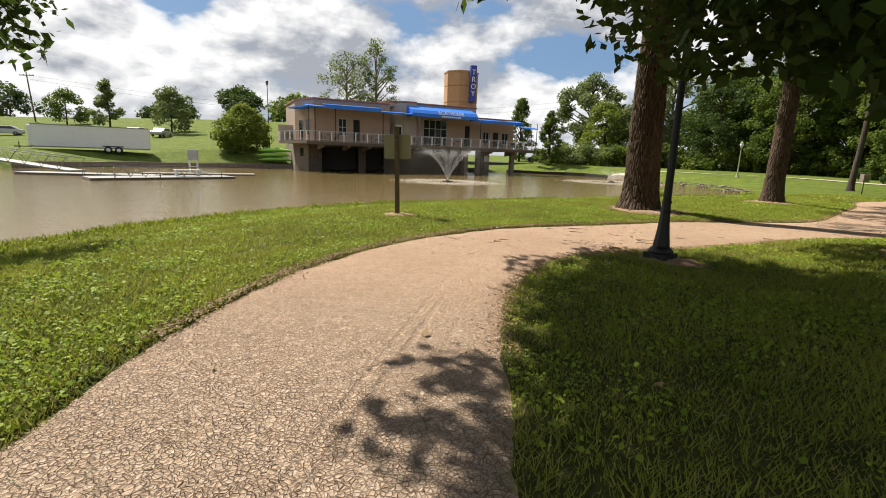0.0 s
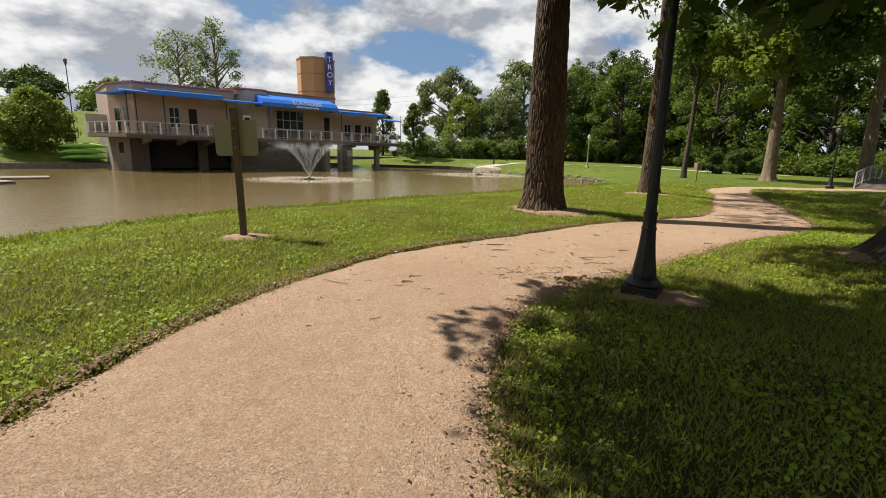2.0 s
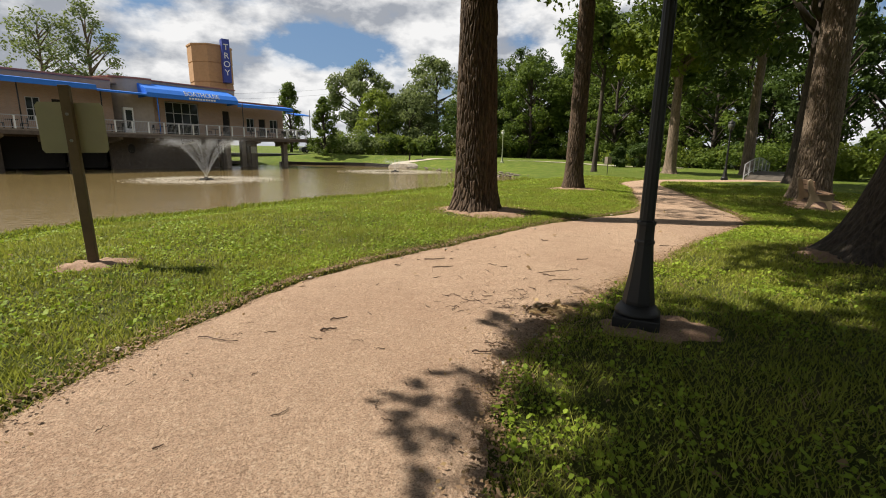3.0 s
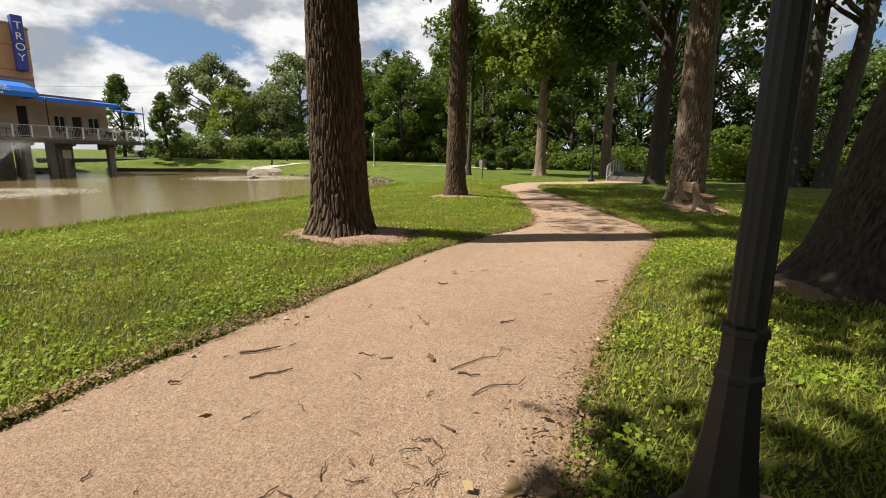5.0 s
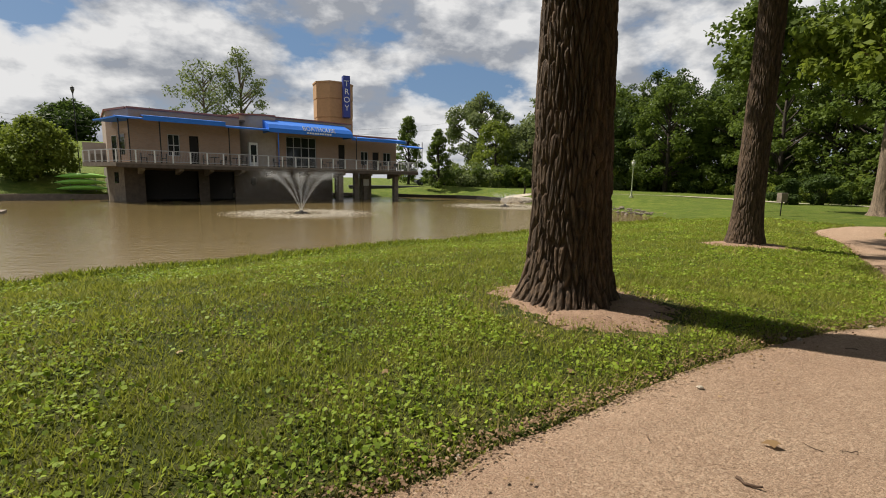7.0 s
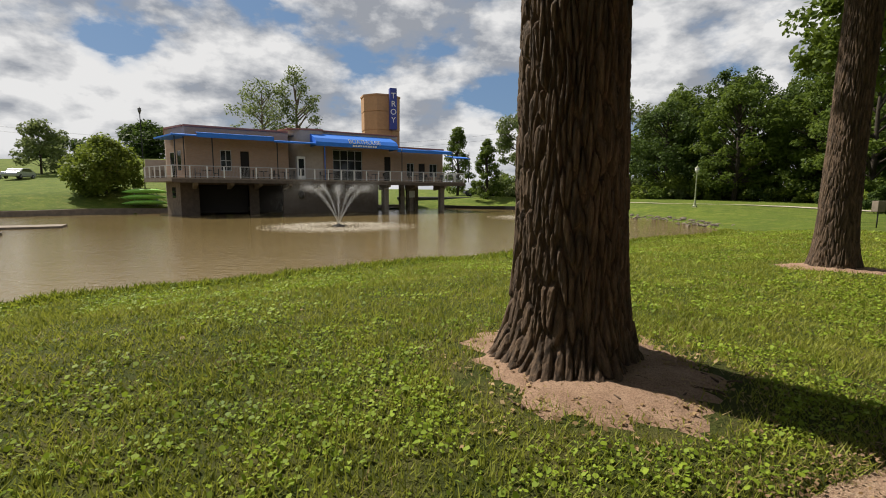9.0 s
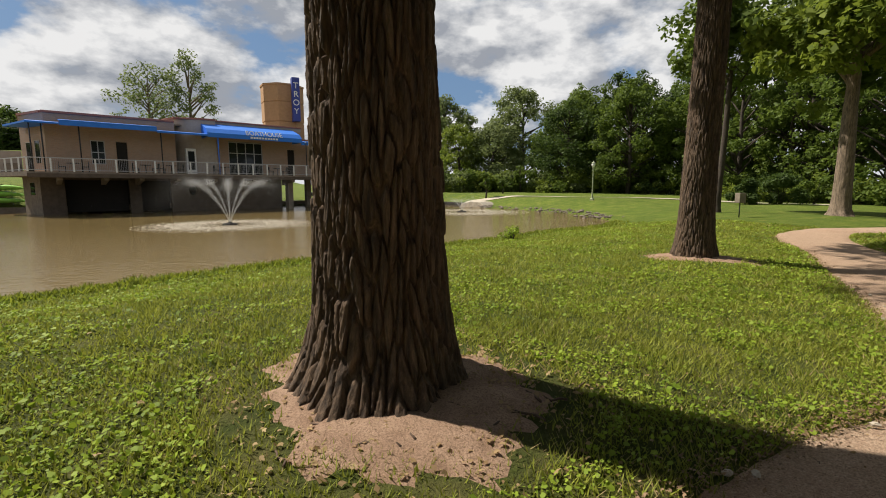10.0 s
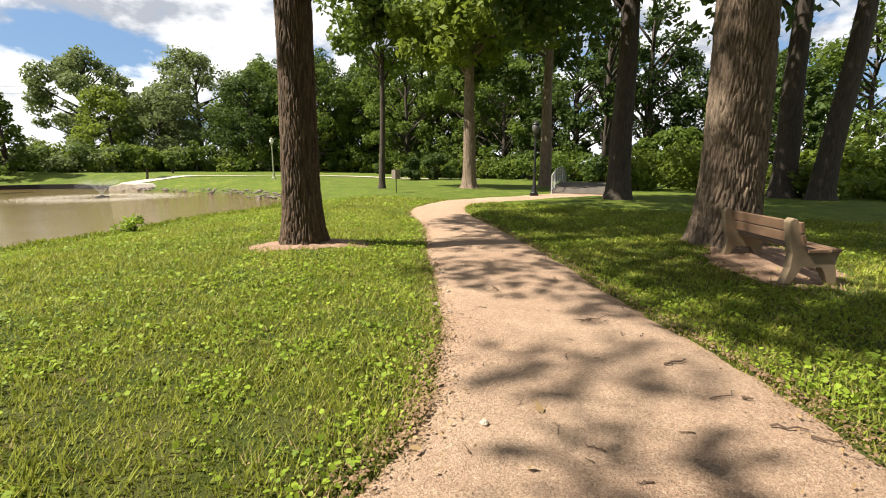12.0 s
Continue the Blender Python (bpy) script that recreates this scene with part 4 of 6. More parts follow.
def wall_with(name, u0, u1, z0, z1, v, thick, holes, mat):
    """A wall along u, with openings (u0, z0, u1, z1) cut through it."""
    bm = bmesh.new()
    us = sorted({u0, u1, *[q for h in holes for q in (h[0], h[2])]})
    zs = sorted({z0, z1, *[q for h in holes for q in (h[1], h[3])]})
    for a, b_ in zip(us[:-1], us[1:]):
        run = None
        for c, d in zip(zs[:-1], zs[1:]):
            solid = not any(h[0] <= (a + b_) / 2 <= h[2] and h[1] <= (c + d) / 2 <= h[3] for h in holes)
            if solid:
                run = (run[0], d) if run else (c, d)
            if run and (not solid or d == z1):
                add_box(bm, a, v, run[0], b_, v + thick, run[1])
                run = None
    bmesh.ops.remove_doubles(bm, verts=bm.verts[:], dist=0.0005)
    return bm_mesh(name, bm, mat)


def window_part(u0, z0, u1, z1, v, cols, rows, parent, frame_mat=M_RAIL, fr=0.07):
    """A window set in its opening: frame, bars and one pane for each light."""
    w = part("window", box("window", u0, v - 0.02, z0, u1, v + 0.085, z0 + fr, frame_mat), parent)
    part("frame_bar", box("frame_bar", u0, v - 0.02, z1 - fr, u1, v + 0.085, z1, frame_mat), w)
    for i in range(cols + 1):
        a = min(max(u0 + (u1 - u0) * i / cols - fr / 2, u0), u1 - fr)
        part("frame_bar", box("frame_bar", a, v - 0.017, z0 + fr, a + fr, v + 0.08, z1 - fr, frame_mat), w)
    for j in range(1, rows):
        c = z0 + (z1 - z0) * j / rows
        part("frame_bar", box("frame_bar", u0 + fr, v - 0.012, c - fr / 2, u1 - fr, v + 0.075, c + fr / 2, frame_mat), w)
    for i in range(cols):
        for j in range(rows):
            a, b_ = u0 + (u1 - u0) * i / cols, u0 + (u1 - u0) * (i + 1) / cols
            c, d = z0 + (z1 - z0) * j / rows, z0 + (z1 - z0) * (j + 1) / rows
            part("pane", box("pane", a + fr * 0.4, v + 0.03, c + fr * 0.4, b_ - fr * 0.4, v + 0.045, d - fr * 0.4, M_GLASS), w)
    return w


def plan_slab(name, outline, z0, z1, mat):
    """A flat body with any outline on the plan."""
    bm = bmesh.new()
    a = [bm.verts.new((x, y, z0)) for x, y in outline]
    b_ = [bm.verts.new((x, y, z1)) for x, y in outline]
    bm.faces.new(a[::-1])
    bm.faces.new(b_)
    for k in range(len(a)):
        q = (k + 1) % len(a)
        bm.faces.new((a[k], a[q], b_[q], b_[k]))
    return bm_mesh(name, bm, mat)


def wall_between(name, p, q, thick, z0, z1, mat, out=0.0):
    """An upright wall from p to q on the plan; its thickness lies to the right of the way from p to q."""
    p, q = Vector(p), Vector(q)
    d = (q - p).normalized()
    n = Vector((d.y, -d.x))
    a, b_ = p - n * out, q - n * out
    return plan_slab(name, [a, b_, b_ + n * thick, a + n * thick], z0, z1, mat)


FL = 2.75
CORNER = (-1.55, 3.9)      # the end wall runs aslant from the front corner to here
# brown darkened for the shade under the deck; the deck edge shares it
M_SHADE_BROWN = simple("shaded_brown_base", (0.105, 0.080, 0.060), 0.9, vary=0.35, relief=0.004)
# left wing
part("wall", wall_with("wall", 0, 9.3, FL, 7.5, 0, 0.35, [(2.9, 3.5, 3.9, 5.5), (4.7, FL, 5.5, 5.45)], M_BRICK), bh)
part("side_wall", wall_between("side_wall", (0, 0.003), CORNER, 0.35, FL, 7.5, M_BRICK), bh)
part("side_wall", wall_between("side_wall", CORNER, (-1.55, 12), 0.35, FL, 7.5, M_BRICK), bh)
part("back_wall", box("back_wall", 0, 12, FL, 28.2, 12.35, 6.7, M_BRICK), bh)
part("roof", plan_slab("roof", [(0.45, 0.35), (9.3, 0.35), (9.3, 12), (-1.2, 12), (-1.2, 4.0)], 7.2, 7.35, M_CONC), bh)
part("coping", box("coping", -0.12, -0.12, 7.5, 9.3, 0.4, 7.68, M_COPING, 0.02), bh)
part("coping", wall_between("coping", (-0.16, 0.4), CORNER, 0.52, 7.5, 7.683, M_COPING, 0.10), bh)
part("coping", wall_between("coping", CORNER, (-1.55, 12.4), 0.52, 7.5, 7.68, M_COPING, 0.10), bh)
window_part(2.9, 3.5, 3.9, 5.5, 0.1, 2, 2, bh)
part("door", box("door", 4.75, 0.12, FL, 5.45, 0.18, 5.4, M_DARK), bh)
side_d = Vector(CORNER).normalized()
for d0, d1, z0, z1 in ((0.9, 1.7, 3.5, 5.3), (2.3, 3.2, FL, 5.2)):
    sw = part("side_window", wall_between("side_window", side_d * d0, side_d * d1, 0.1, z0, z1, M_GLASS, 0.03), bh)
    for a, b_ in ((d0 - 0.07, d0), (d1, d1 + 0.07)):
        part("frame_bar", wall_between("frame_bar", side_d * a, side_d * b_, 0.1, z0, z1, M_STUCCO, 0.05), sw)
    part("frame_bar", wall_between("frame_bar", side_d * (d0 - 0.07), side_d * (d1 + 0.07), 0.1, z1, z1 + 0.08, M_STUCCO, 0.05), sw)
part("side_band", wall_between("side_band", (0, 0.0), CORNER, 0.03, 6.55, 6.75, M_COPING, 0.02), bh)
# curved bay
vs, fs = [], []
for k in range(25):
    a = radians(180 + 100 * k / 24)
    for z in (FL, 7.95):
        vs.append((12.3 + 3.3 * math.cos(a), 3.2 + 3.3 * math.sin(a), z))
    for z in (7.95, FL):
        vs.append((12.3 + 3.0 * math.cos(a), 3.2 + 3.0 * math.sin(a), z))
for k in range(24):
    for j in range(4):
        p = 4 * k + j
        q = 4 * k + (j + 1) % 4
        fs.append((p, p + 4, q + 4, q))
part("curved_wall", mesh_of("curved_wall", vs, fs, M_STUCCO), bh)
vs2 = [(12.3 + (x - 12.3) * 1.03, 3.2 + (y - 3.2) * 1.03, 7.95 if z == FL else 8.12) for x, y, z in vs]
part("coping", mesh_of("coping", vs2, fs, M_COPING), bh)
part("door", box("door", 10.15, -0.02, FL, 11.0, 0.55, 5.2, M_WHITE, 0.02), bh)
part("door_pane", box("door_pane", 10.3, -0.05, 3.2, 10.85, -0.015, 4.95, M_GLASS), bh)
# main hall
part("wall", wall_with("wall", 12.3, 21.8, FL, 7.65, 0.4, 0.35, [(14.1, FL, 17.5, 6.15), (20.2, FL, 21.0, 5.6)], M_BRICK), bh)
part("coping", box("coping", 9.3, 0.28, 7.95, 21.9, 0.8, 8.08, M_COPING, 0.02), bh)
part("parapet", box("parapet", 12.3, 0.42, 7.65, 21.85, 0.72, 7.95, M_STUCCO), bh)
part("roof", box("roof", 9.3, 0.75, 7.3, 21.8, 12, 7.45, M_CONC), bh)
window_part(14.1, FL, 17.5, 6.1, 0.5, 4, 3, bh)
# near-black sheets stand in for the unlit doorway and rooms
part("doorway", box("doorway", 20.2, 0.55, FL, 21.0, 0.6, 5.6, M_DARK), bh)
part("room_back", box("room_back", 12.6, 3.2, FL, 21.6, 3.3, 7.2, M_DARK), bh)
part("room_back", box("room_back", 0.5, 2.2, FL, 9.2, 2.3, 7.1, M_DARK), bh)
# right wing
part("wall", wall_with("wall", 21.8, 28.2, FL, 6.7, 0.6, 0.3, [(23.2, 3.4, 24.2, 5.0), (24.8, FL, 25.7, 5.0), (26.3, 3.4, 27.4, 5.0)], M_BRICK), bh)
part("side_wall", box("side_wall", 27.9, 0.9, FL, 28.2, 12, 6.7, M_BRICK), bh)
part("coping", box("coping", 21.8, 0.48, 6.7, 28.32, 1.0, 6.86, M_COPING, 0.02), bh)
part("roof", box("roof", 21.8, 0.9, 6.4, 27.9, 12, 6.55, M_CONC), bh)
window_part(23.2, 3.4, 24.2, 5.0, 0.7, 2, 1, bh)
window_part(26.3, 3.4, 27.4, 5.0, 0.7, 2, 1, bh)
part("door", box("door", 24.85, 0.72, FL, 25.65, 0.78, 4.95, M_DARK), bh)
# tower: eight-sided, three bands of panels, with the upright sign
tower = part("tower", lathe("tower", [(2.42, 6.4), (2.42, 9.1), (2.36, 9.12), (2.36, 9.2), (2.45, 9.22), (2.45, 11.35), (2.39, 11.37), (2.39, 11.43), (2.47, 11.45), (2.47, 13.25), (2.55, 13.27), (2.55, 13.45)], 8, M_TOWER, False), bh, pose(22.3, 6.2, 0, 0, 0, 12))
blade = part("tower_sign", box("tower_sign", -0.42, -0.5, 9.4, 0.42, 0.5, 14.3, M_BLUE, 0.03), bh, pose(22.75, 3.45, -0.25, 0, 0, -14), "dark blue upright sign")


def letters(text, size, m, parent, mat, stretch=1.0, depth=0.02):
    cu = bpy.data.curves.new("letters", "FONT")
    cu.body, cu.size, cu.extrude, cu.align_x, cu.align_y = text, size, depth, "CENTER", "CENTER"
    tmp = bpy.data.objects.new("letters", cu)
    me = bpy.data.meshes.new_from_object(tmp)
    bpy.data.objects.remove(tmp)
    me.materials.append(mat)
    ob = part("lettering", me, parent, m @ Matrix.Diagonal((stretch, 1, 1, 1)))
    return ob


for k, c in enumerate("TROY"):
    letters(c, 0.95, pose(-0.02, -0.53, 13.35 - 0.95 * k, 90, 0, 0), blade, M_WHITE)
# big awning over the windows: a sloped hood with closed ends
hood = prism("awning", [(-2.1, 6.2), (-2.1, 6.62), (-1.65, 7.05), (0.35, 7.72), (0.35, 7.6), (-1.6, 6.95), (-2.0, 6.55), (-2.0, 6.2)], 9.2, M_AWN)
hood_m = Matrix(((0, 1, 0, 16.2), (1, 0, 0, 0), (0, 0, 1, 0), (0, 0, 0, 1)))
awn = part("awning", hood, bh, hood_m)
for u in (11.6, 20.78):
    part("awning_end", prism("awning_end", [(-2.08, 6.2), (-2.08, 6.62), (-1.65, 7.03), (0.33, 7.68), (0.33, 6.2)], 0.04, M_AWN), bh, Matrix(((0, 1, 0, u), (1, 0, 0, 0), (0, 0, 1, 0), (0, 0, 0, 1))))
letters("BOATHOUSE", 0.80, pose(16.9, -2.02, 6.80, 55, 0, 0), bh, M_WHITE, 0.78)
for k in range(10):
    part("letter_bar", box("letter_bar", 15.5 + k * 0.28, -2.13, 6.30, 15.5 + k * 0.28 + 0.20, -2.1, 6.47, M_WHITE), bh)
# flat blue canopies with a valance
for u0, u1, z, dz, v in ((-1.1, 0.9, 6.42, 0.13, -2.2), (0.9, 7.5, 6.36, 0.42, -2.25), (7.5, 11.6, 6.28, 0.16, -2.2), (20.8, 28.2, 6.0, 0.34, -1.9), (28.2, 30.8, 5.6, 0.12, -1.7)):
    part("canopy", prism("canopy", [(v, z), (v, z + dz), (0.0, z + dz + 0.28), (0.0, z + dz + 0.2), (v + 0.06, z + dz - 0.06), (v + 0.06, z)], u1 - u0 - 0.01, M_AWN),
         bh, Matrix(((0, 1, 0, (u0 + u1) / 2), (1, 0, 0, 0), (0, 0, 1, 0), (0, 0, 0, 1))))
part("canopy", plan_slab("canopy", [(-1.1, -2.2), (-2.5, 2.6), (-1.1, 2.7), (-0.1, -0.02), (-0.1, -2.0)], 6.43, 6.57, M_AWN), bh)
for u in (-0.9, -0.2, 2.1, 7.8, 12.5, 21.3, 28.0, 30.4):
    part("canopy_post", tube("canopy_post", [(u, -2.0, FL), (u, -2.0, 6.4)], 0.05, M_BLACK if u < 9 or u > 20 else M_AWN, 6), bh)
# deck on concrete beams and piers
part("deck", box("deck", 0.0, -2.6, 2.40, 29.4, 0.6, FL, M_CONC, 0.03), bh)
part("deck", plan_slab("deck", [(-1.3, -2.6), (0.0, -2.6), (0.0, 0.2), (-1.5, 3.9), (-1.5, 5.2), (-3.5, 5.2), (-3.5, 3.4)], 2.40, FL - 0.004, M_CONC), bh)
part("fascia", box("fascia", -1.3, -2.66, 2.30, 29.4, -2.603, 2.62, M_SHADE_BROWN, 0.01), bh, None, "dark brown deck edge")
part("deck", box("deck", 28.2, 0.6, 2.40, 29.4, 9, FL, M_CONC, 0.03), bh)
for u in (0.6, 3.6, 6.1, 8.9, 12.0, 15.6, 19.6, 23.0, 26.9):
    part("beam", prism("beam", [(-2.3, 2.4), (-2.3, 2.1), (0.4, 1.75), (0.4, 2.4)], 0.35, M_CONC, 0.02), bh, Matrix(((0, 1, 0, u), (1, 0, 0, 0), (0, 0, 1, 0), (0, 0, 0, 1))))
part("base_wall", wall_with("base_wall", -0.6, 9.6, -1.7, 2.4, 0.4, 0.4, [(0.95, -1.2, 5.45, 2.15), (6.35, -1.2, 8.75, 2.15)], M_SHADE_BROWN), bh)
part("base_wall", box("base_wall", 9.6, 0.4, -1.7, 19.4, 0.8, 2.4, M_SHADE_BROWN), bh)
part("base_side", wall_between("base_side", (-0.6, 0.8), (-1.7, 3.9), 0.4, -1.7, 2.4, M_CONC), bh)
part("base_side", wall_between("base_side", (-1.7, 3.9), (-1.7, 12), 0.4, -1.7, 2.4, M_CONC), bh)
part("side_window", wall_between("side_window", (-0.95, 1.8), (-1.21, 2.53), 0.1, 0.9, 1.9, M_GLASS, 0.03), bh)
part("base_side", box("base_side", 19.0, 0.8, -1.7, 19.4, 12, 2.4, M_CONC), bh)
# near-black sheets painted as shade below the deck and inside its openings
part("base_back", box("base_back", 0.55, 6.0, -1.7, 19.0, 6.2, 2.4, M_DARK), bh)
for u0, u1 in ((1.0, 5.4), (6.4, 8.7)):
    part("opening_shade", box("opening_shade", u0, 1.3, -0.6, u1, 1.36, 2.1, M_DARK), bh)
part("oval_window", lathe("oval_window", [(0.42, 0), (0.42, 0.05), (0.36, 0.07), (0.0, 0.07)], 20, M_DARK), bh, pose(10.6, 0.41, 1.25, 90, 0, 0) @ Matrix.Diagonal((0.75, 1.1, 1, 1)))
for u, v in ((22.6, 0.8), (26.9, -1.3), (22.6, 6), (26.9, 5.5), (24.6, 3), (19.7, -1.0)):
    part("pier", box("pier", u - 0.28, v - 0.28, -1.9, u + 0.28, v + 0.28, 2.4, M_CONC, 0.03), bh)
for u in (19.9, 23.4):
    # plain white square stands in for a small window
    part("white_window_square", box("white_window_square", u, 0.36, 0.9, u + 0.75, 0.40, 1.7, M_WHITE), bh)
    part("pier", box("pier", u + 0.1, 0.42, -1.9, u + 0.6, 0.9, 2.4, M_CONC), bh)
# railing: posts, rails and thin bars
rail = part("railing", box("railing", -1.3, -2.56, FL + 1.02, 29.4, -2.48, FL + 1.09, M_RAIL, 0.01), bh)
part("lower_rail", box("lower_rail", -1.3, -2.54, FL + 0.10, 29.4, -2.50, FL + 0.15, M_RAIL), rail)
post_me = box("railing_post", -0.055, -0.045, 0, 0.055, 0.045, 1.03, M_WHITE)
for k in range(23):
    part("railing_post", post_me, rail, pose(-1.25 + k * 1.39, -2.52, FL))
bm = bmesh.new()
for k in range(254):
    add_box(bm, -1.22 + k * 0.12, -2.528, FL + 0.15, -1.206 + k * 0.12, -2.512, FL + 1.02)
part("pickets", bm_mesh("pickets", bm, M_RAIL), rail)["kind"] = "stuff"
for p, q, n in (((-1.3, -2.5), (-3.42, 3.4), 5), ((-3.42, 3.4), (-3.42, 5.1), 2)):
    rail2 = part("railing", wall_between("railing", p, q, 0.08, FL + 1.02, FL + 1.09, M_RAIL), bh)
    part("lower_rail", wall_between("lower_rail", p, q, 0.04, FL + 0.10, FL + 0.15, M_RAIL), rail2)
    for k in range(n):
        w = Vector(p).lerp(Vector(q), (k + 1) / n)
        part("railing_post", post_me, rail2, pose(w.x, w.y, FL))
part("screen_fence", box("screen_fence", -3.4, 5.05, FL, -1.6, 5.15, FL + 1.9, M_STUCCO), bh, None, "pale board screen on the deck")
part("air_unit", box("air_unit", -2.8, 4.3, FL, -1.9, 5.0, FL + 0.85, M_CONC, 0.03), bh, None, "grey air-conditioning box")
rail3 = part("railing", box("railing", 29.3, -2.48, FL + 1.02, 29.38, 9, FL + 1.09, M_RAIL, 0.01), bh)
for k in range(6):
    part("railing_post", post_me, rail3, pose(29.34, -0.6 + k * 1.8, FL))

# furniture on the deck
cafe_leg = [([(0, 0, 0), (0, 0, 0.72)], [0.04, 0.04])]
for k, u in enumerate((1.6, 6.6, 8.6, 13.2, 18.4, 23.6, 25.9, 28.2)):
    ct = thing("deck_table", BH @ pose(u, -1.2, FL), "small round dark table on the boathouse deck", "table", "tables on the deck")
    part("tabletop", lathe("tabletop", [(0.02, 0.71), (0.45, 0.71), (0.45, 0.75), (0.02, 0.75)], 16, M_DARK), ct)
    part("pedestal", lathe("pedestal", [(0.25, 0), (0.25, 0.03), (0.04, 0.06), (0.04, 0.71)], 12, M_BLACK), ct)

    for sd in (-0.75, 0.75):
        ch = thing("deck_chair", BH @ pose(u + sd, -1.2 + 0.1 * math.sin(u * 3 + sd), FL, 0, 0, 90 if sd > 0 else -90), "dark metal chair beside a deck table", "chair", "chairs on the deck")
        part("seat", box("seat", -0.22, -0.22, 0.43, 0.22, 0.22, 0.47, M_BLACK), ch)
        part("backrest", box("backrest", -0.22, -0.24, 0.55, 0.22, -0.20, 0.88, M_BLACK), ch)
        for lx in (-0.19, 0.19):
            part("leg", box("leg", lx - 0.02, -0.24, 0, lx + 0.02, -0.20, 0.6, M_BLACK), ch)
            part("leg", box("leg", lx - 0.02, 0.18, 0, lx + 0.02, 0.22, 0.43, M_BLACK), ch)

# retaining walls round the far basin
def wall_run(name, pts, top, bottom, thick, mat, label):
    vs, fs = [], []
    for i, (x, y) in enumerate(pts):
        a, b_ = pts[max(i - 1, 0)], pts[min(i + 1, len(pts) - 1)]
        d = Vector((b_[0] - a[0], b_[1] - a[1])).normalized()
        n = Vector((-d.y, d.x)) * thick / 2
        t = top + 0.05 * math.sin(i * 1.7)
        vs += [(x - n.x, y - n.y, bottom), (x - n.x, y - n.y, t), (x + n.x, y + n.y, t), (x + n.x, y + n.y, bottom)]
    for i in range(len(pts) - 1):
        for j in range(3):
            p = 4 * i + j
            fs.append((p, p + 4, p + 5, p + 1))
    fs += [(0, 1, 2, 3), tuple(4 * (len(pts) - 1) + j for j in (3, 2, 1, 0))]
    return tagged(new(name, mesh_of(name, vs, fs, mat)), label, "wall", kind="structure")


wall_run("retaining_wall_1", [tuple(p) for p in spline([(-36.8, 40), (-35.5, 46), (-33, 50.4), (-26, 56.4), (-19.5, 60.9), (-14.5, 59.0)], 14)], -0.20, -1.8, 0.5, M_CONC, "low weathered concrete wall along the pond")
wall_run("retaining_wall_2", [tuple(p) for p in spline([(10, 74.6), (13, 75), (20, 70.5), (23.0, 64.8), (23.6, 61.5)], 10)], -0.30, -1.8, 0.4, M_DARK, "dark low pond edging")


# ---- things by the path ----
M_LANT = simple("smoked_lantern_glass", (0.10, 0.10, 0.095), 0.3, vary=0.1)


def lamp_post(x, y, label, hgt=3.9, mat=M_BLACK, base=True, turn=38, group="park lamps", globe=False):
    lp = thing("street_lamp", pose(x, y, h1(x, y) - 0.02, 0, 0, turn), label, "lamp", group)
    if base:
        part("plinth", box("plinth", -0.185, -0.185, -0.05, 0.185, 0.185, 0.13, mat, 0.012), lp)
        part("base_ring", lathe("base_ring", [(0.18, 0.13), (0.185, 0.15), (0.175, 0.175), (0.155, 0.20), (0.15, 0.21), (0.11, 0.23)], 32, mat), lp)
        # eight-sided flared foot with a collar
        part("flared_foot", lathe("flared_foot", [(0.128, 0.21), (0.13, 0.25), (0.118, 0.33), (0.100, 0.45), (0.086, 0.58), (0.076, 0.70), (0.073, 0.74), (0.080, 0.745), (0.080, 0.765), (0.070, 0.78), (0.068, 0.86), (0.069, 0.90), (0.076, 0.905), (0.074, 0.93), (0.060, 0.94)], 8, mat, False), lp)
    vs, fs = [], []
    n = 24
    for i, z in enumerate(np.linspace(0.93 if base else 0.0, hgt - 0.75, 10)):
        r = 0.058 - 0.012 * i / 9
        for k in range(n):
            q = r * (1 - 0.07 * (k % 2))
            vs.append((q * math.cos(6.2832 * k / n), q * math.sin(6.2832 * k / n), z))
    for i in range(9):
        for k in range(n):
            a, b_ = i * n + k, i * n + (k + 1) % n
            fs.append((a, b_, b_ + n, a + n))
    part("pole", mesh_of("pole", vs, fs, mat), lp)
    t = hgt - 0.75
    part("capital", lathe("capital", [(0.05, t - 0.02), (0.09, t), (0.06, t + 0.05), (0.10, t + 0.10), (0.13, t + 0.13), (0.02, t + 0.14)], 16, mat), lp)
    part("lantern", lathe("lantern", [(0.09, t + 0.14), (0.17, t + 0.30), (0.19, t + 0.45), (0.15, t + 0.55), (0.02, t + 0.56)], 12, M_WHITE if globe else M_LANT), lp, None, "frosted lantern glass")
    part("lantern_cap", lathe("lantern_cap", [(0.20, t + 0.54), (0.20, t + 0.57), (0.10, t + 0.66), (0.03, t + 0.70), (0.02, t + 0.78), (0.0, t + 0.8)], 12, mat), lp)
    return lp


lamp_post(3.42, 7.08, "black cast-iron lamp post with flared octagonal foot")
lamp_post(28.6, 22.1, "black cast-iron lamp post on the lawn near the footbridge", 3.6)
M_PALEPOLE = simple("pale_green_pole", (0.33, 0.36, 0.22), 0.5, vary=0.1)
lamp_post(32.4, 51.8, "pale lamp post on the far lawn", 3.9, M_PALEPOLE, globe=True)
lamp_post(-24.5, 66, "dark lamp post behind the round bush", 9.0, M_BLACK, False)

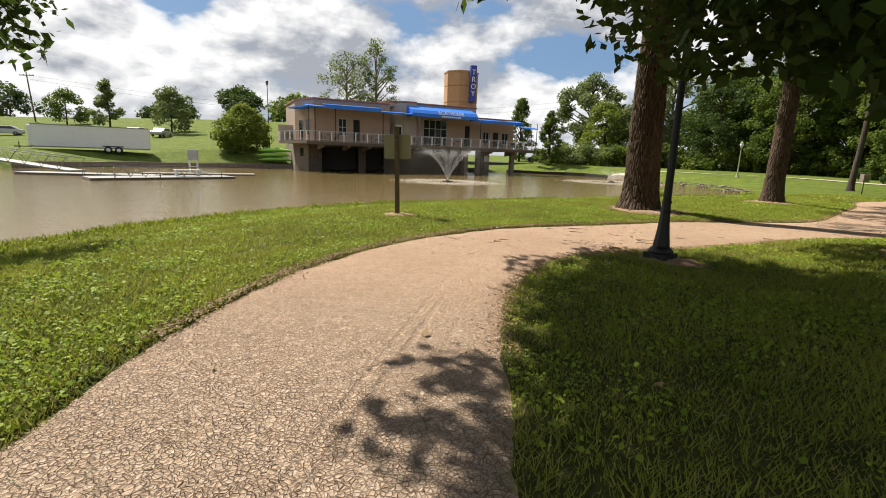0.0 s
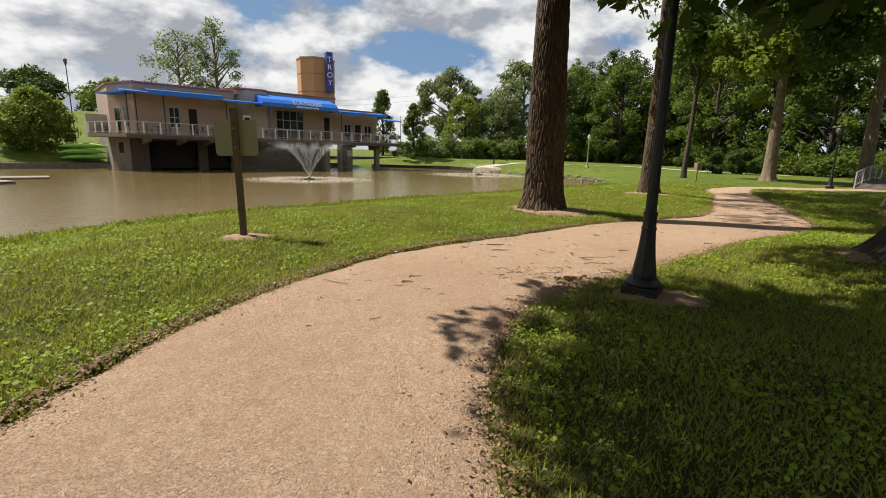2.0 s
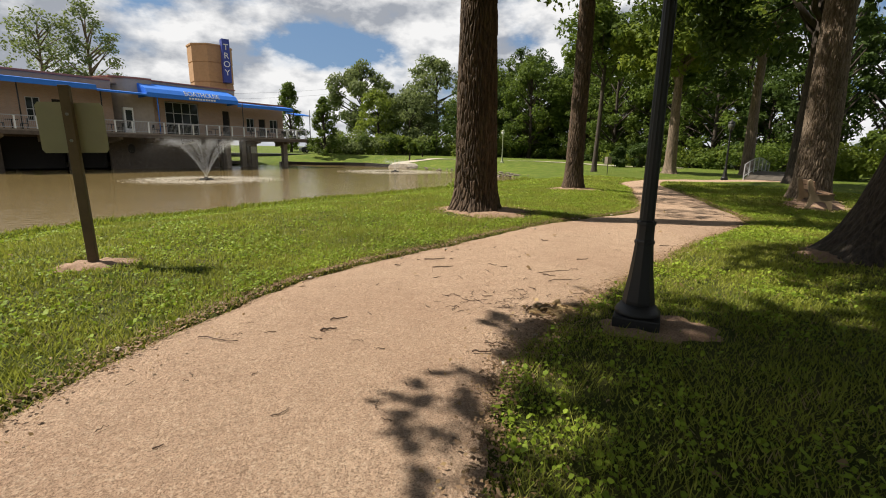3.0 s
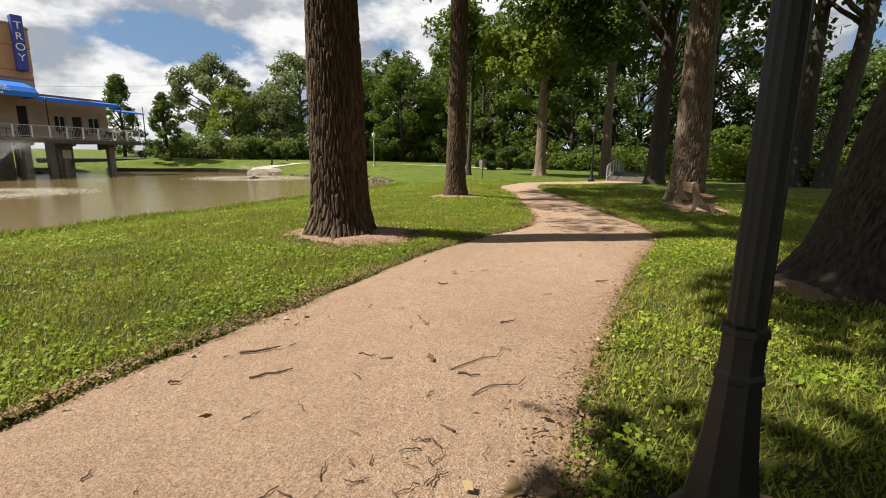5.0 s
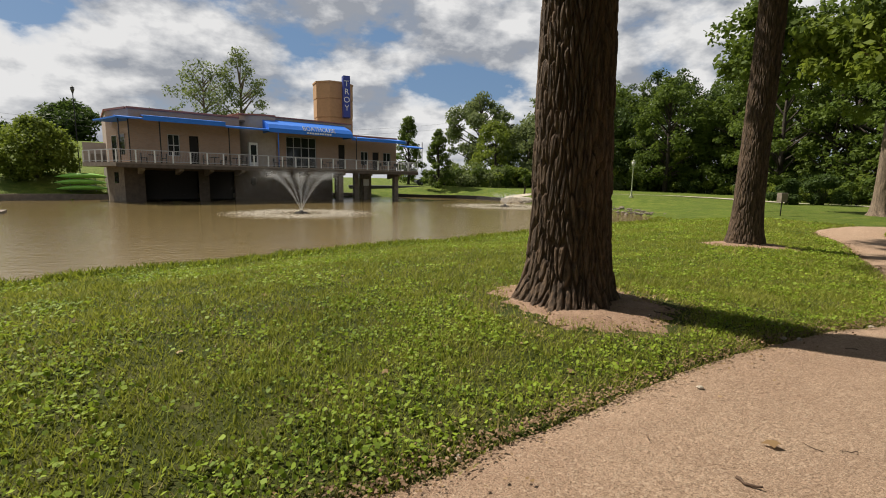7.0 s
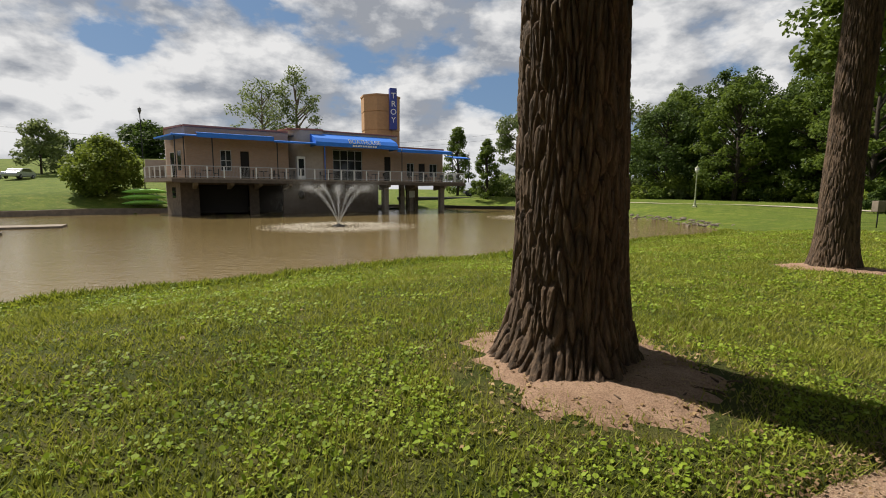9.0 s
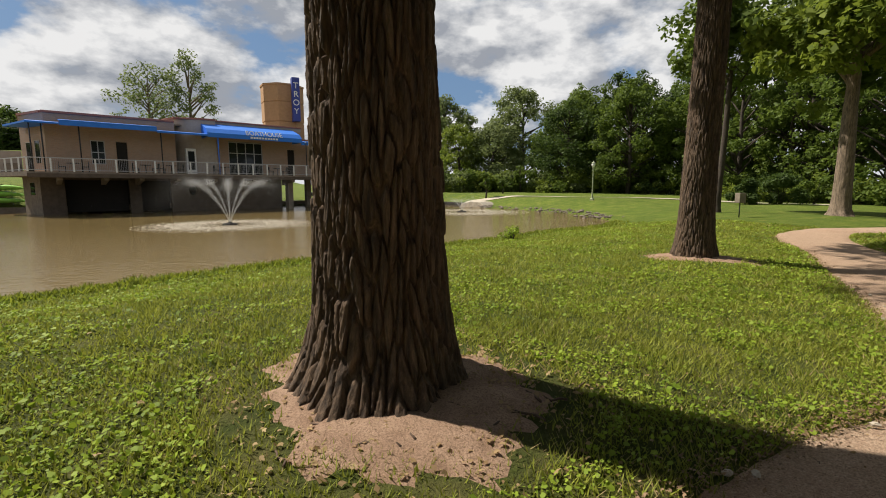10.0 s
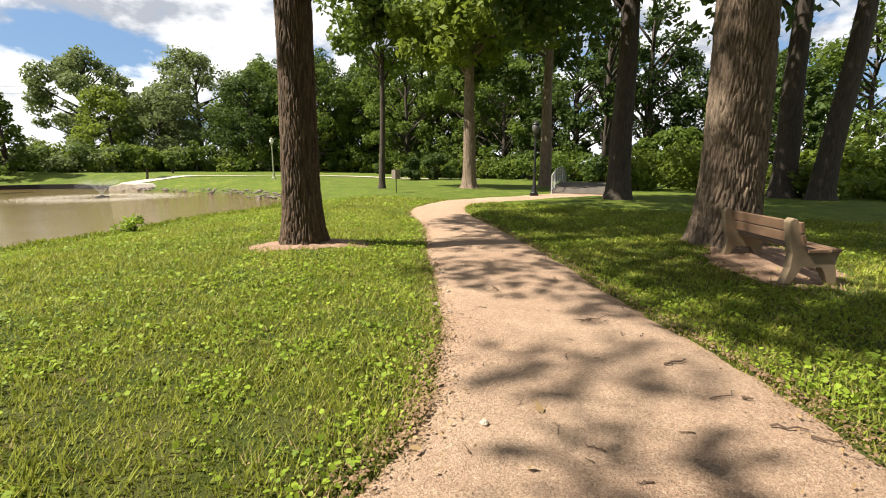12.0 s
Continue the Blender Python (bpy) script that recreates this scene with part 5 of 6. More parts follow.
# sign seen from the back
sp = thing("signpost", pose(-1.13, 11.46, h1(-1.13, 11.46), 0, -1.2, -6), "tan sign seen from behind on a square wooden post", "sign")
part("post", box("post", -0.05, -0.05, -0.3, 0.05, 0.05, 2.10, M_WOODP, 0.008), sp)
part("post_cap", box("post_cap", -0.052, -0.052, 2.10, 0.052, 0.052, 2.125, M_WOODP, 0.008), sp)
plate = prism("sign_plate", [(-0.33, 1.40), (-0.30, 1.36), (0.30, 1.36), (0.33, 1.40), (0.33, 1.90), (0.30, 1.94), (-0.30, 1.94), (-0.33, 1.90)], 0.02, M_SIGNBACK)
part("sign_plate", plate, sp, pose(0, 0.065, 0), "tan metal plate")
for z in (1.5, 1.8):
    part("bolt", lathe("bolt", [(0.018, 0), (0.018, 0.012), (0.008, 0.016)], 6, M_ALU, False), sp, pose(0, -0.05, z, 90, 0, 0))

# bench of concrete ends and wooden slats
BX, BY = 16.05, 11.56
bench = thing("bench", pose(BX, BY, h1(BX, BY) - 0.02, 0, 0, math.degrees(math.atan2(0.57, 0.82))), "park bench of brown slats between aggregate concrete ends", "bench")
end_profile = [(-0.36, 0.0), (-0.27, 0.0), (-0.16, 0.24), (0.08, 0.24), (0.20, 0.0), (0.29, 0.0), (0.22, 0.26), (0.23, 0.36), (0.29, 0.43), (0.24, 0.46), (-0.10, 0.41), (-0.18, 0.50), (-0.24, 0.74), (-0.27, 0.82), (-0.33, 0.84), (-0.37, 0.79), (-0.33, 0.56), (-0.27, 0.38), (-0.28, 0.20)]
# the profile's x runs forward: turned so that the seat faces away from the path
for s in (-0.76, 0.76):
    part("bench_end", prism("bench_end", end_profile, 0.13, M_BENCHC, 0.012), bench, Matrix(((0, 1, 0, s), (-1, 0, 0, 0), (0, 0, 1, 0), (0, 0, 0, 1))), "aggregate concrete end")
for k, (y, z, tilt) in enumerate(((-0.20, 0.445, 0), (-0.05, 0.435, 0), (0.06, 0.43, 0), (0.185, 0.57, 76), (0.225, 0.72, 76))):
    hw, th_ = (0.062, 0.02) if k < 3 else (0.068, 0.02)
    part("slat", box("slat", -0.86, -hw, -th_, 0.86, hw, th_, M_WOODB, 0.006), bench, pose(0, y, z, tilt, 0, 0))

# footbridge: arched deck of planks with metal railings
FB = pose(31.4, 21.0, 0.0, 0, 0, 20)
fb = thing("footbridge", FB, "arched wooden footbridge with pale metal railings", "bridge")
LEN, WID = 9.0, 2.8


def arch(x):
    return 0.02 + 0.42 * math.sin(math.pi * min(1, max(0, x / LEN)))


plank_me = box("plank", -0.068, -WID / 2, -0.05, 0.068, WID / 2, 0.0, simple("grey_plank", (0.095, 0.078, 0.062), 0.9, vary=0.35), 0.006)
for k in range(62):
    x = 0.07 + k * 0.144
    part("plank", plank_me, fb, pose(x, 0, arch(x), 0, -math.degrees(math.atan((arch(x + 0.05) - arch(x - 0.05)) / 0.1)), 0))
for s in (-1, 1):
    part("girder", tube("girder", [(x, s * (WID / 2 - 0.1), arch(x) - 0.18) for x in np.linspace(0, LEN, 14)], 0.12, M_BARKD, 6), fb)
    rl = part("railing", tube("railing", [(x, s * WID / 2, arch(x) + 0.92) for x in np.linspace(0, LEN, 16)], 0.026, M_RAIL, 6), fb)
    part("lower_rail", tube("lower_rail", [(x, s * WID / 2, arch(x) + 0.14) for x in np.linspace(0, LEN, 16)], 0.022, M_RAIL, 6), rl)
    for k in range(7):
        x = LEN * k / 6
        part("railing_post", box("railing_post", -0.028, -0.028, -0.3, 0.028, 0.028, 0.94, M_RAIL), rl, pose(x, s * WID / 2, arch(x)))
    bar = box("railing_bar", -0.005, -0.005, 0.14, 0.005, 0.005, 0.92, M_RAIL)
    for k in range(26):
        x = LEN * (k + 0.5) / 26
        part("railing_bar", bar, rl, pose(x, s * WID / 2, arch(x)))

# shelter with a pale green roof among the trees
sh = thing("shelter", pose(68, 29, h1(68, 29), 0, 0, 20), "small picnic shelter with pale green hipped roof", "shelter")
bm = bmesh.new()
b4 = [bm.verts.new(v) for v in ((-4, -3, 2.6), (4, -3, 2.6), (4, 3, 2.6), (-4, 3, 2.6))]
t2 = [bm.verts.new(v) for v in ((-1.5, 0, 4.4), (1.5, 0, 4.4))]
for f in ((b4[0], b4[1], t2[1], t2[0]), (b4[1], b4[2], t2[1]), (b4[2], b4[3], t2[0], t2[1]), (b4[3], b4[0], t2[0]), (b4[3], b4[2], b4[1], b4[0])):
    bm.faces.new(f)
part("roof", bm_mesh("roof", bm, simple("pale_green_roof", (0.30, 0.40, 0.36), 0.6)), sh)
for x in (-3.6, 3.6):
    for y in (-2.6, 2.6):
        part("post", box("post", x - 0.1, y - 0.1, -0.2, x + 0.1, y + 0.1, 2.6, M_WOODP), sh)

# ---- pond things ----
def fountain(x, y, hgt, spread, foam, seed, label, drops):
    g = np.random.default_rng(seed)
    fo = thing("fountain", pose(x, y, WATER_Z), label, "fountain")
    part("float", lathe("float", [(0.42, -0.1), (0.45, 0.0), (0.40, 0.09), (0.14, 0.12), (0.10, 0.2), (0.02, 0.2)], 20, M_DARK), fo)
    up_v = math.sqrt(2 * 9.8 * hgt)
    t_top = up_v / 9.8
    # strong jets rise as a hollow cone with a weaker core; past the top the water breaks into falling mist
    n = drops
    jet = (g.integers(0, 12, n) + 0.5) / 12 * 2 * math.pi - 0.1
    a = jet + g.normal(size=n) * 0.05
    rising = g.random(n) < 0.36
    tt = t_top * np.where(rising, 1.02 * g.random(n) ** 0.8, 0.80 + 1.15 * g.random(n) ** 1.3)
    core = g.random(n) < 0.07
    v_out = spread / (2 * t_top) * (1 + 0.05 * g.normal(size=n)) * np.where(core, 0.35 * g.random(n), 1.0)
    v_up = up_v * (1 + 0.02 * g.normal(size=n)) * np.where(core, 0.94, 1.0)
    r = v_out * tt
    p = np.stack([r * np.cos(a), r * np.sin(a), 0.15 + v_up * tt - 4.9 * tt ** 2], 1)
    p += g.normal(size=(n, 3)) * (0.008 + 0.14 * (tt / t_top)[:, None] ** 3)
    ok = p[:, 2] > 0.02
    p = p[ok]
    s = ((0.0045 + 0.006 * g.random(len(p)) ** 2) * np.where(rising[ok], 1.25, 0.95))[:, None] * (hgt / 2.5) ** 0.3
    oc = np.array([(1, 0, -0.6), (-0.5, 0.87, -0.6), (-0.5, -0.87, -0.6), (0, 0, 1.5)])
    tri = [(0, 1, 3), (1, 2, 3), (2, 0, 3)]
    corner = p[:, None, :] + oc[None] * s[:, None, :]
    part("spray", quads_mesh("spray", corner[:, np.array(tri).ravel()].reshape(-1, 3), 3, M_SPRAY), fo, None, "white water drops")["kind"] = "stuff"
    # splashes on the water round it
    m = int(foam * 2600)
    rr = foam * np.clip(0.62 + 0.20 * g.normal(size=m), 0.08, 1.05)
    aa = g.random(m) * 2 * math.pi
    cx, cy = rr * np.cos(aa), rr * np.sin(aa)
    ss = 0.012 + 0.030 * g.random(m) ** 2
    k6 = np.arange(6) * math.pi / 3
    rings = np.stack([cx[:, None] + ss[:, None] * np.cos(k6) * 1.8, cy[:, None] + ss[:, None] * np.sin(k6), np.full((m, 6), 0.012) + g.random((m, 1)) * 0.012], -1)
    part("foam", quads_mesh("foam", rings.reshape(-1, 3), 6, M_FOAM), fo, None, "pale foam on the water")["kind"] = "stuff"
    return fo


M_FOAM = simple("foam", (0.56, 0.50, 0.40), 0.5, vary=0.1)
fountain(0.33, 41.3, 2.45, 4.5, 4.9, 5, "pond fountain throwing a white V-shaped spray", 46000)
fountain(18.5, 51.5, 0.95, 2.2, 5.8, 6, "smaller pond fountain with a low spray", 12000)

# floating dock with gangway, platform and a white stand
dock = thing("dock", pose(-19.8, 33.0, WATER_Z, 0, 0, 48), "pale floating dock on the pond with lattice railings", "dock")
board = box("board", -0.14, -1.25, 0.12, 0.14, 1.25, 0.16, M_ALU)
part("float", box("float", -4.5, -1.2, -0.15, 4.5, 1.2, 0.11, M_CONC, 0.03), dock)
for k in range(30):
    part("board", board, dock, pose(-4.35 + k * 0.30, 0, 0))
arm = thing("dock", pose(-25.5, 33.8, WATER_Z, 0, 0, 8), "pale floating dock arm with low railings", "dock")
part("float", box("float", -4.5, -0.8, -0.15, 4.5, 0.8, 0.11, M_CONC, 0.03), arm)
board2 = box("board", -0.14, -0.85, 0.12, 0.14, 0.85, 0.16, M_ALU)
for k in range(30):
    part("board", board2, arm, pose(-4.35 + k * 0.30, 0, 0))
gw = thing("gangway", Matrix.Translation((-27.5, 35.0, -0.58)) @ Matrix.Rotation(radians(160), 4, "Z") @ Matrix.Rotation(radians(-3.4), 4, "Y"), "pale metal gangway sloping from the bank to the dock", "gangway")
part("walkway", box("walkway", 0, -0.6, 0, 10, 0.6, 0.12, M_ALU, 0.01), gw)
for s in (-0.6, 0.6):
    tr_ = part("handrail", tube("handrail", [(0, s, 1.0), (10, s, 1.0)], 0.03, M_ALU, 6), gw)
    for k in range(10):
        part("lattice_bar", tube("lattice_bar", [(k, s, 0.1 if k % 2 else 1.0), (k + 1, s, 1.0 if k % 2 else 0.1)], 0.02, M_ALU, 5), tr_)
for dx, dy, a in ((-3.2, -1.2, 0), (-1.0, 1.2, 0), (-4.4, 1.2, 0), (0.9, -1.2, 0)):
    fr_ = thing("dock_rail", dock.matrix_basis @ pose(dx, dy, 0.16), "low pale lattice rail on the dock", "railing")
    part("rail", tube("rail", [(0, 0, 0), (0, 0, 0.7), (2.6, 0, 0.7), (2.6, 0, 0)], 0.03, M_ALU, 6), fr_)
    for k in range(3):
        part("brace", tube("brace", [(k * 0.87, 0, 0.05), (k * 0.87 + 0.43, 0, 0.68), (k * 0.87 + 0.87, 0, 0.05)], 0.018, M_ALU, 5), fr_)
st = thing("dock_stand", pose(-21.4, 40.0, -0.60, 0, 0, 20), "tall white stand with a boxed top on the dock", "stand")
for x in (-0.3, 0.3):
    for y in (-0.25, 0.25):
        part("leg", box("leg", x - 0.04, y - 0.04, -0.1, x + 0.04, y + 0.04, 1.2, M_WHITE), st)
part("boxed_top", box("boxed_top", -0.38, -0.3, 1.05, 0.38, 0.3, 1.9, M_RAIL, 0.02), st)
part("rung", box("rung", -0.3, -0.29, 0.5, 0.3, -0.23, 0.56, M_WHITE), st)
bn = thing("dock_bench", dock.matrix_basis @ pose(1.6, 0.1, 0.16), "low white bench on the dock", "bench")
part("seat", box("seat", -0.9, -0.25, 0.40, 0.9, 0.25, 0.46, M_WHITE, 0.01), bn)
for x in (-0.75, 0.75):
    part("leg", box("leg", x - 0.05, -0.22, 0, x + 0.05, 0.22, 0.40, M_WHITE), bn)
stand2 = thing("dock", pose(-20.5, 39.4, WATER_Z, 0, 0, 25), "pale floating dock end platform", "dock")
part("float", box("float", -4.2, -1.0, -0.15, 4.2, 1.0, 0.14, M_CONC, 0.04), stand2)

# kayaks
def kayak_mesh():
    vs, fs = [], []
    n, m = 18, 12
    for i in range(n + 1):
        x = -2.05 + 4.1 * i / n
        w = max(0.02, 0.42 * (1 - abs(x / 2.08) ** 2.6))
        for k in range(m):
            a = 2 * math.pi * k / m
            z = math.sin(a)
            vs.append((x, w * math.cos(a), 0.27 * w / 0.42 * (z if z < 0 else 0.75 * z) - 0.16 * abs(x / 2.05) ** 2))
    for i in range(n):
        for k in range(m):
            a, b_ = i * m + k, i * m + (k + 1) % m
            fs.append((a, b_, b_ + m, a + m))
    fs += [tuple(range(m - 1, -1, -1)), tuple(range(n * m, (n + 1) * m))]
    return mesh_of("hull", vs, fs, M_KAYAK, True)


rack = thing("kayak_rack", pose(-21.9, 60.9, h1(-21.9, 61.3), 0, 0, 22), "low metal rack that holds the kayaks", "rack")
for x in (-1.0, 1.0):
    part("upright", box("upright", x - 0.03, 0.42, -0.1, x + 0.03, 0.48, 1.9, M_ALU), rack)
    for z in (0.22, 0.80, 1.38):
        part("arm", box("arm", x - 0.03, -0.8, z, x + 0.03, 0.45, z + 0.05, M_ALU), rack)
hull = kayak_mesh()
cock = lathe("cockpit", [(0.02, 0.0), (0.26, 0.0), (0.28, 0.03), (0.24, 0.03)], 16, M_DARK)
for k, (y, z) in enumerate(((-0.38, 0.45), (0.18, 0.45), (-0.38, 1.03), (0.18, 1.03), (-0.38, 1.61), (0.18, 1.61))):
    ky = thing("kayak", rack.matrix_basis @ pose(0.15 * math.sin(k * 2), y, z), "lime green plastic kayak stored on a rack", "kayak", "stacked kayaks")
    part("hull", hull, ky)
    part("cockpit", cock, ky, pose(0, 0, 0.19) @ Matrix.Diagonal((1.6, 1, 1, 1)))
tagged(new("slab", box("slab", -24.5, -0.9, -0.4, 0.5, 1.6, 0.02, M_CONC)), "pale concrete strip by the pond", "pavement", kind="structure").matrix_basis = pose(-16.2, 60.6, -0.18, 0, 0, -146)

# ---- trailer, vehicles, poles ----
TR = Matrix.Translation((-42.5, 48.6, h1(-38, 51.0) - 0.05)) @ Matrix.Rotation(math.atan2(5.2, 9.1), 4, "Z")
tl = thing("trailer", TR, "long white enclosed box trailer with two axles on the lawn", "trailer")
part("body", box("body", 0, 0, 0.55, 10.3, 2.5, 2.85, M_TRAILER, 0.05), tl)
part("trim", box("trim", -0.01, -0.03, 0.50, 10.31, 0.0, 0.62, M_ALU), tl)
part("trim", box("trim", -0.01, -0.03, 2.78, 10.31, 0.0, 2.87, M_ALU), tl)
part("nose", box("nose", -0.35, 0.15, 0.6, 0.0, 2.35, 2.75, M_TRAILER, 0.12), tl)
part("tongue", tube("tongue", [(0, 1.25, 0.55), (-1.7, 1.25, 0.5)], 0.07, M_BLACK, 6), tl)
part("jack", tube("jack", [(-1.3, 1.25, 0.0), (-1.3, 1.25, 1.0)], 0.05, M_BLACK, 6), tl)
for x in (6.4, 7.35):
    w = part("wheel", lathe("wheel", [(0.02, -0.1), (0.36, -0.1), (0.38, -0.06), (0.38, 0.10), (0.02, 0.10)], 20, M_TYRE), tl, pose(x, 0.02, 0.36, 90, 0, 0))
    part("rim", lathe("rim", [(0.02, 0.0), (0.2, 0.0), (0.2, 0.012), (0.02, 0.03)], 14, M_WHITE), w, pose(0, 0, 0.10))
part("mudguard", box("mudguard", 5.9, -0.08, 0.72, 7.85, 0.05, 0.82, M_BLACK, 0.02), tl)


def car(x, y, turn, paint, label):
    c = thing("car", pose(x, y, h1(x, y), 0, 0, turn), label, "car", "parked cars")
    side = [(-2.2, 0.35), (-2.25, 0.7), (-2.1, 0.92), (-1.2, 1.0), (-0.75, 1.42), (0.9, 1.48), (1.7, 1.02), (2.2, 0.92), (2.25, 0.5), (2.15, 0.32)]
    part("body", prism("body", side, 1.72, paint, 0.06), c)
    glass = [(-1.08, 1.0), (-0.7, 1.36), (0.85, 1.40), (1.5, 1.02)]
    part("windows", prism("windows", glass, 1.74, M_GLASS), c)
    for wx in (-1.35, 1.4):
        for s in (-1, 1):
            w = part("wheel", lathe("wheel", [(0.02, -0.1), (0.31, -0.1), (0.33, 0.0), (0.31, 0.1), (0.02, 0.1)], 16, M_TYRE), c, pose(wx, s * 0.80, 0.33, 90, 0, 0))
            part("rim", lathe("rim", [(0.02, -0.115), (0.19, -0.115), (0.19, 0.115), (0.02, 0.115)], 12, M_ALU), w)
    for s in (-0.6, 0.6):
        part("headlight", box("headlight", 2.16, s - 0.18, 0.66, 2.27, s + 0.18, 0.78, M_WHITE, 0.02), c)
    return c


car(-67.7, 73, 28, M_SILVER, "silver saloon parked on the grassy rise")
car(-50.5, 77.5, 100, M_CARW, "white car parked on the grassy rise")
car(-46.5, 77.8, 100, M_SILVER, "grey car parked on the grassy rise")
car(17.2, 86.5, 5, M_CARD, "dark saloon parked beyond the boathouse")
car(21.2, 87.5, 5, M_CARD, "dark saloon parked beyond the boathouse")
lotz = h1(15, 86)
lot = tagged(new("road", box("road", 4, 82.5, -0.3, 32, 89, 0.06, M_ROAD)), "grey asphalt parking strip beyond the boathouse", "road", kind="structure")
lot.matrix_basis = pose(0, 0, lotz - 0.05)
up_ = thing("utility_pole", pose(-86, 100, h1(-86, 100), 0, -3, 20), "weathered wooden utility pole with a crossarm", "pole")
part("pole", tube("pole", [(0, 0, -0.5), (0, 0, 9.9)], [0.17, 0.11], M_WOODP, 8), up_)
part("crossarm", box("crossarm", -1.2, -0.06, 9.2, 1.2, 0.06, 9.35, M_WOODP), up_)
for x in (-1.1, -0.5, 0.5, 1.1):
    part("insulator", lathe("insulator", [(0.05, 0), (0.07, 0.05), (0.03, 0.15)], 8, M_CONC), up_, pose(x, 0, 9.35))
for a, b_ in (((-86, 100, h1(-86, 100) + 9.3), (40, 150, 20)), ((-86, 100, h1(-86, 100) + 8.5), (40, 150, 18.5))):
    wire = [tuple(Vector(a).lerp(Vector(b_), f) - Vector((0, 0, 5.0 * 4 * f * (1 - f)))) for f in np.linspace(0, 1, 14)]
    tagged(new("power_line", tube("power_line", wire, 0.02, M_BLACK, 4)), "thin dark overhead power line", "cable")
bl = thing("bollard", pose(-38.5, 78, h1(-38.5, 78)), "short brown wooden bollard on the grass", "bollard", "row of bollards")
part("post", box("post", -0.12, -0.12, -0.2, 0.12, 0.12, 1.1, M_WOODP, 0.02), bl)
for k in (1, 2, 3):
    copy_thing(bl, pose(-38.5 + 2.4 * k, 78 - 0.5 * k, h1(-38.5 + 2.4 * k, 78 - 0.5 * k)))
fence = thing("fence", pose(-33.5, 72, h1(-33.5, 72), 0, 0, 15), "tall tan board fence", "fence")
for k in range(14):
    part("board", box("board", k * 0.2, -0.02, 0, k * 0.2 + 0.19, 0.02, 3.0, M_WOODB), fence)

# far walk and rocks along the right bank
walk_pts = spline([(24, 67), (31, 62.5), (37, 58), (42, 52), (46, 45), (48, 39)], 40)
wv, wf = [], []
for i, p in enumerate(walk_pts):
    d = walk_pts[min(i + 1, 39)] - walk_pts[max(i - 1, 0)]
    n = np.array([-d[1], d[0]]) / np.linalg.norm(d) * 0.75
    for s in (1, -1):
        q = p + n * s
        wv.append((q[0], q[1], h1(q[0], q[1]) + 0.06))
for i in range(39):
    wf.append((2 * i, 2 * i + 1, 2 * i + 3, 2 * i + 2))
tagged(new("far_path", mesh_of("far_path", wv, wf, M_STONE)), "pale narrow path across the far lawn", "path", kind="structure")
g = np.random.default_rng(61)
vs, fs = [], []
for k in range(260):
    f = g.random()
    i = int((15.6 + 4.6 * f) / 34 * 260)
    p = SHORE_LINE[i] + g.normal(size=2) * 0.8
    s = 0.04 + 0.16 * g.random() ** 2
    m = 6
    base = len(vs)
    z = WATER_Z + g.uniform(-0.02, 0.25)
    for ring, (rr_, zz) in enumerate(((1.0, -0.3), (0.9, 0.25), (0.35, 0.6))):
        for j in range(m):
            a = 6.283 * j / m + ring * 0.4
            q = rr_ * s * (0.8 + 0.4 * g.random())
            vs.append((p[0] + q * math.cos(a) * 1.3, p[1] + q * math.sin(a), z + zz * s))
    for ring in range(2):
        for j in range(m):
            a, b_ = base + ring * m + j, base + ring * m + (j + 1) % m
            fs.append((a, b_, b_ + m, a + m))
    fs.append(tuple(base + 2 * m + j for j in range(m)))
tagged(new("bank_stones", mesh_of("bank_stones", vs, fs, M_CONC)), "pale broken stones along the far bank", "stones", kind="stuff")
cv = thing("culvert_apron", pose(23.9, 61.8, -0.6, 0, 0, -60), "pale sloping concrete culvert apron at the waterline", "culvert")
part("apron", prism("apron", [(-2.2, -0.5), (-1.8, 0.25), (-0.4, 0.5), (1.0, 0.45), (2.4, -0.5)], 2.2, M_STONE, 0.05), cv)
sk = thing("stake", pose(14.3, 19.9, h1(14.3, 19.9)), "thin wooden marker stake", "stake")
part("stick", tube("stick", [(0, 0, -0.2), (0.02, 0, 0.85)], 0.014, M_WOODP, 6), sk)
cl = thing("can", pose(26.5, 29.5, h1(26.5, 29.5)), "small dark box on a post", "litter bin")
part("post", tube("post", [(0, 0, -0.2), (0, 0, 0.8)], 0.03, M_BLACK, 6), cl)
part("box", box("box", -0.2, -0.15, 0.75, 0.2, 0.15, 1.25, M_CONC, 0.02), cl)


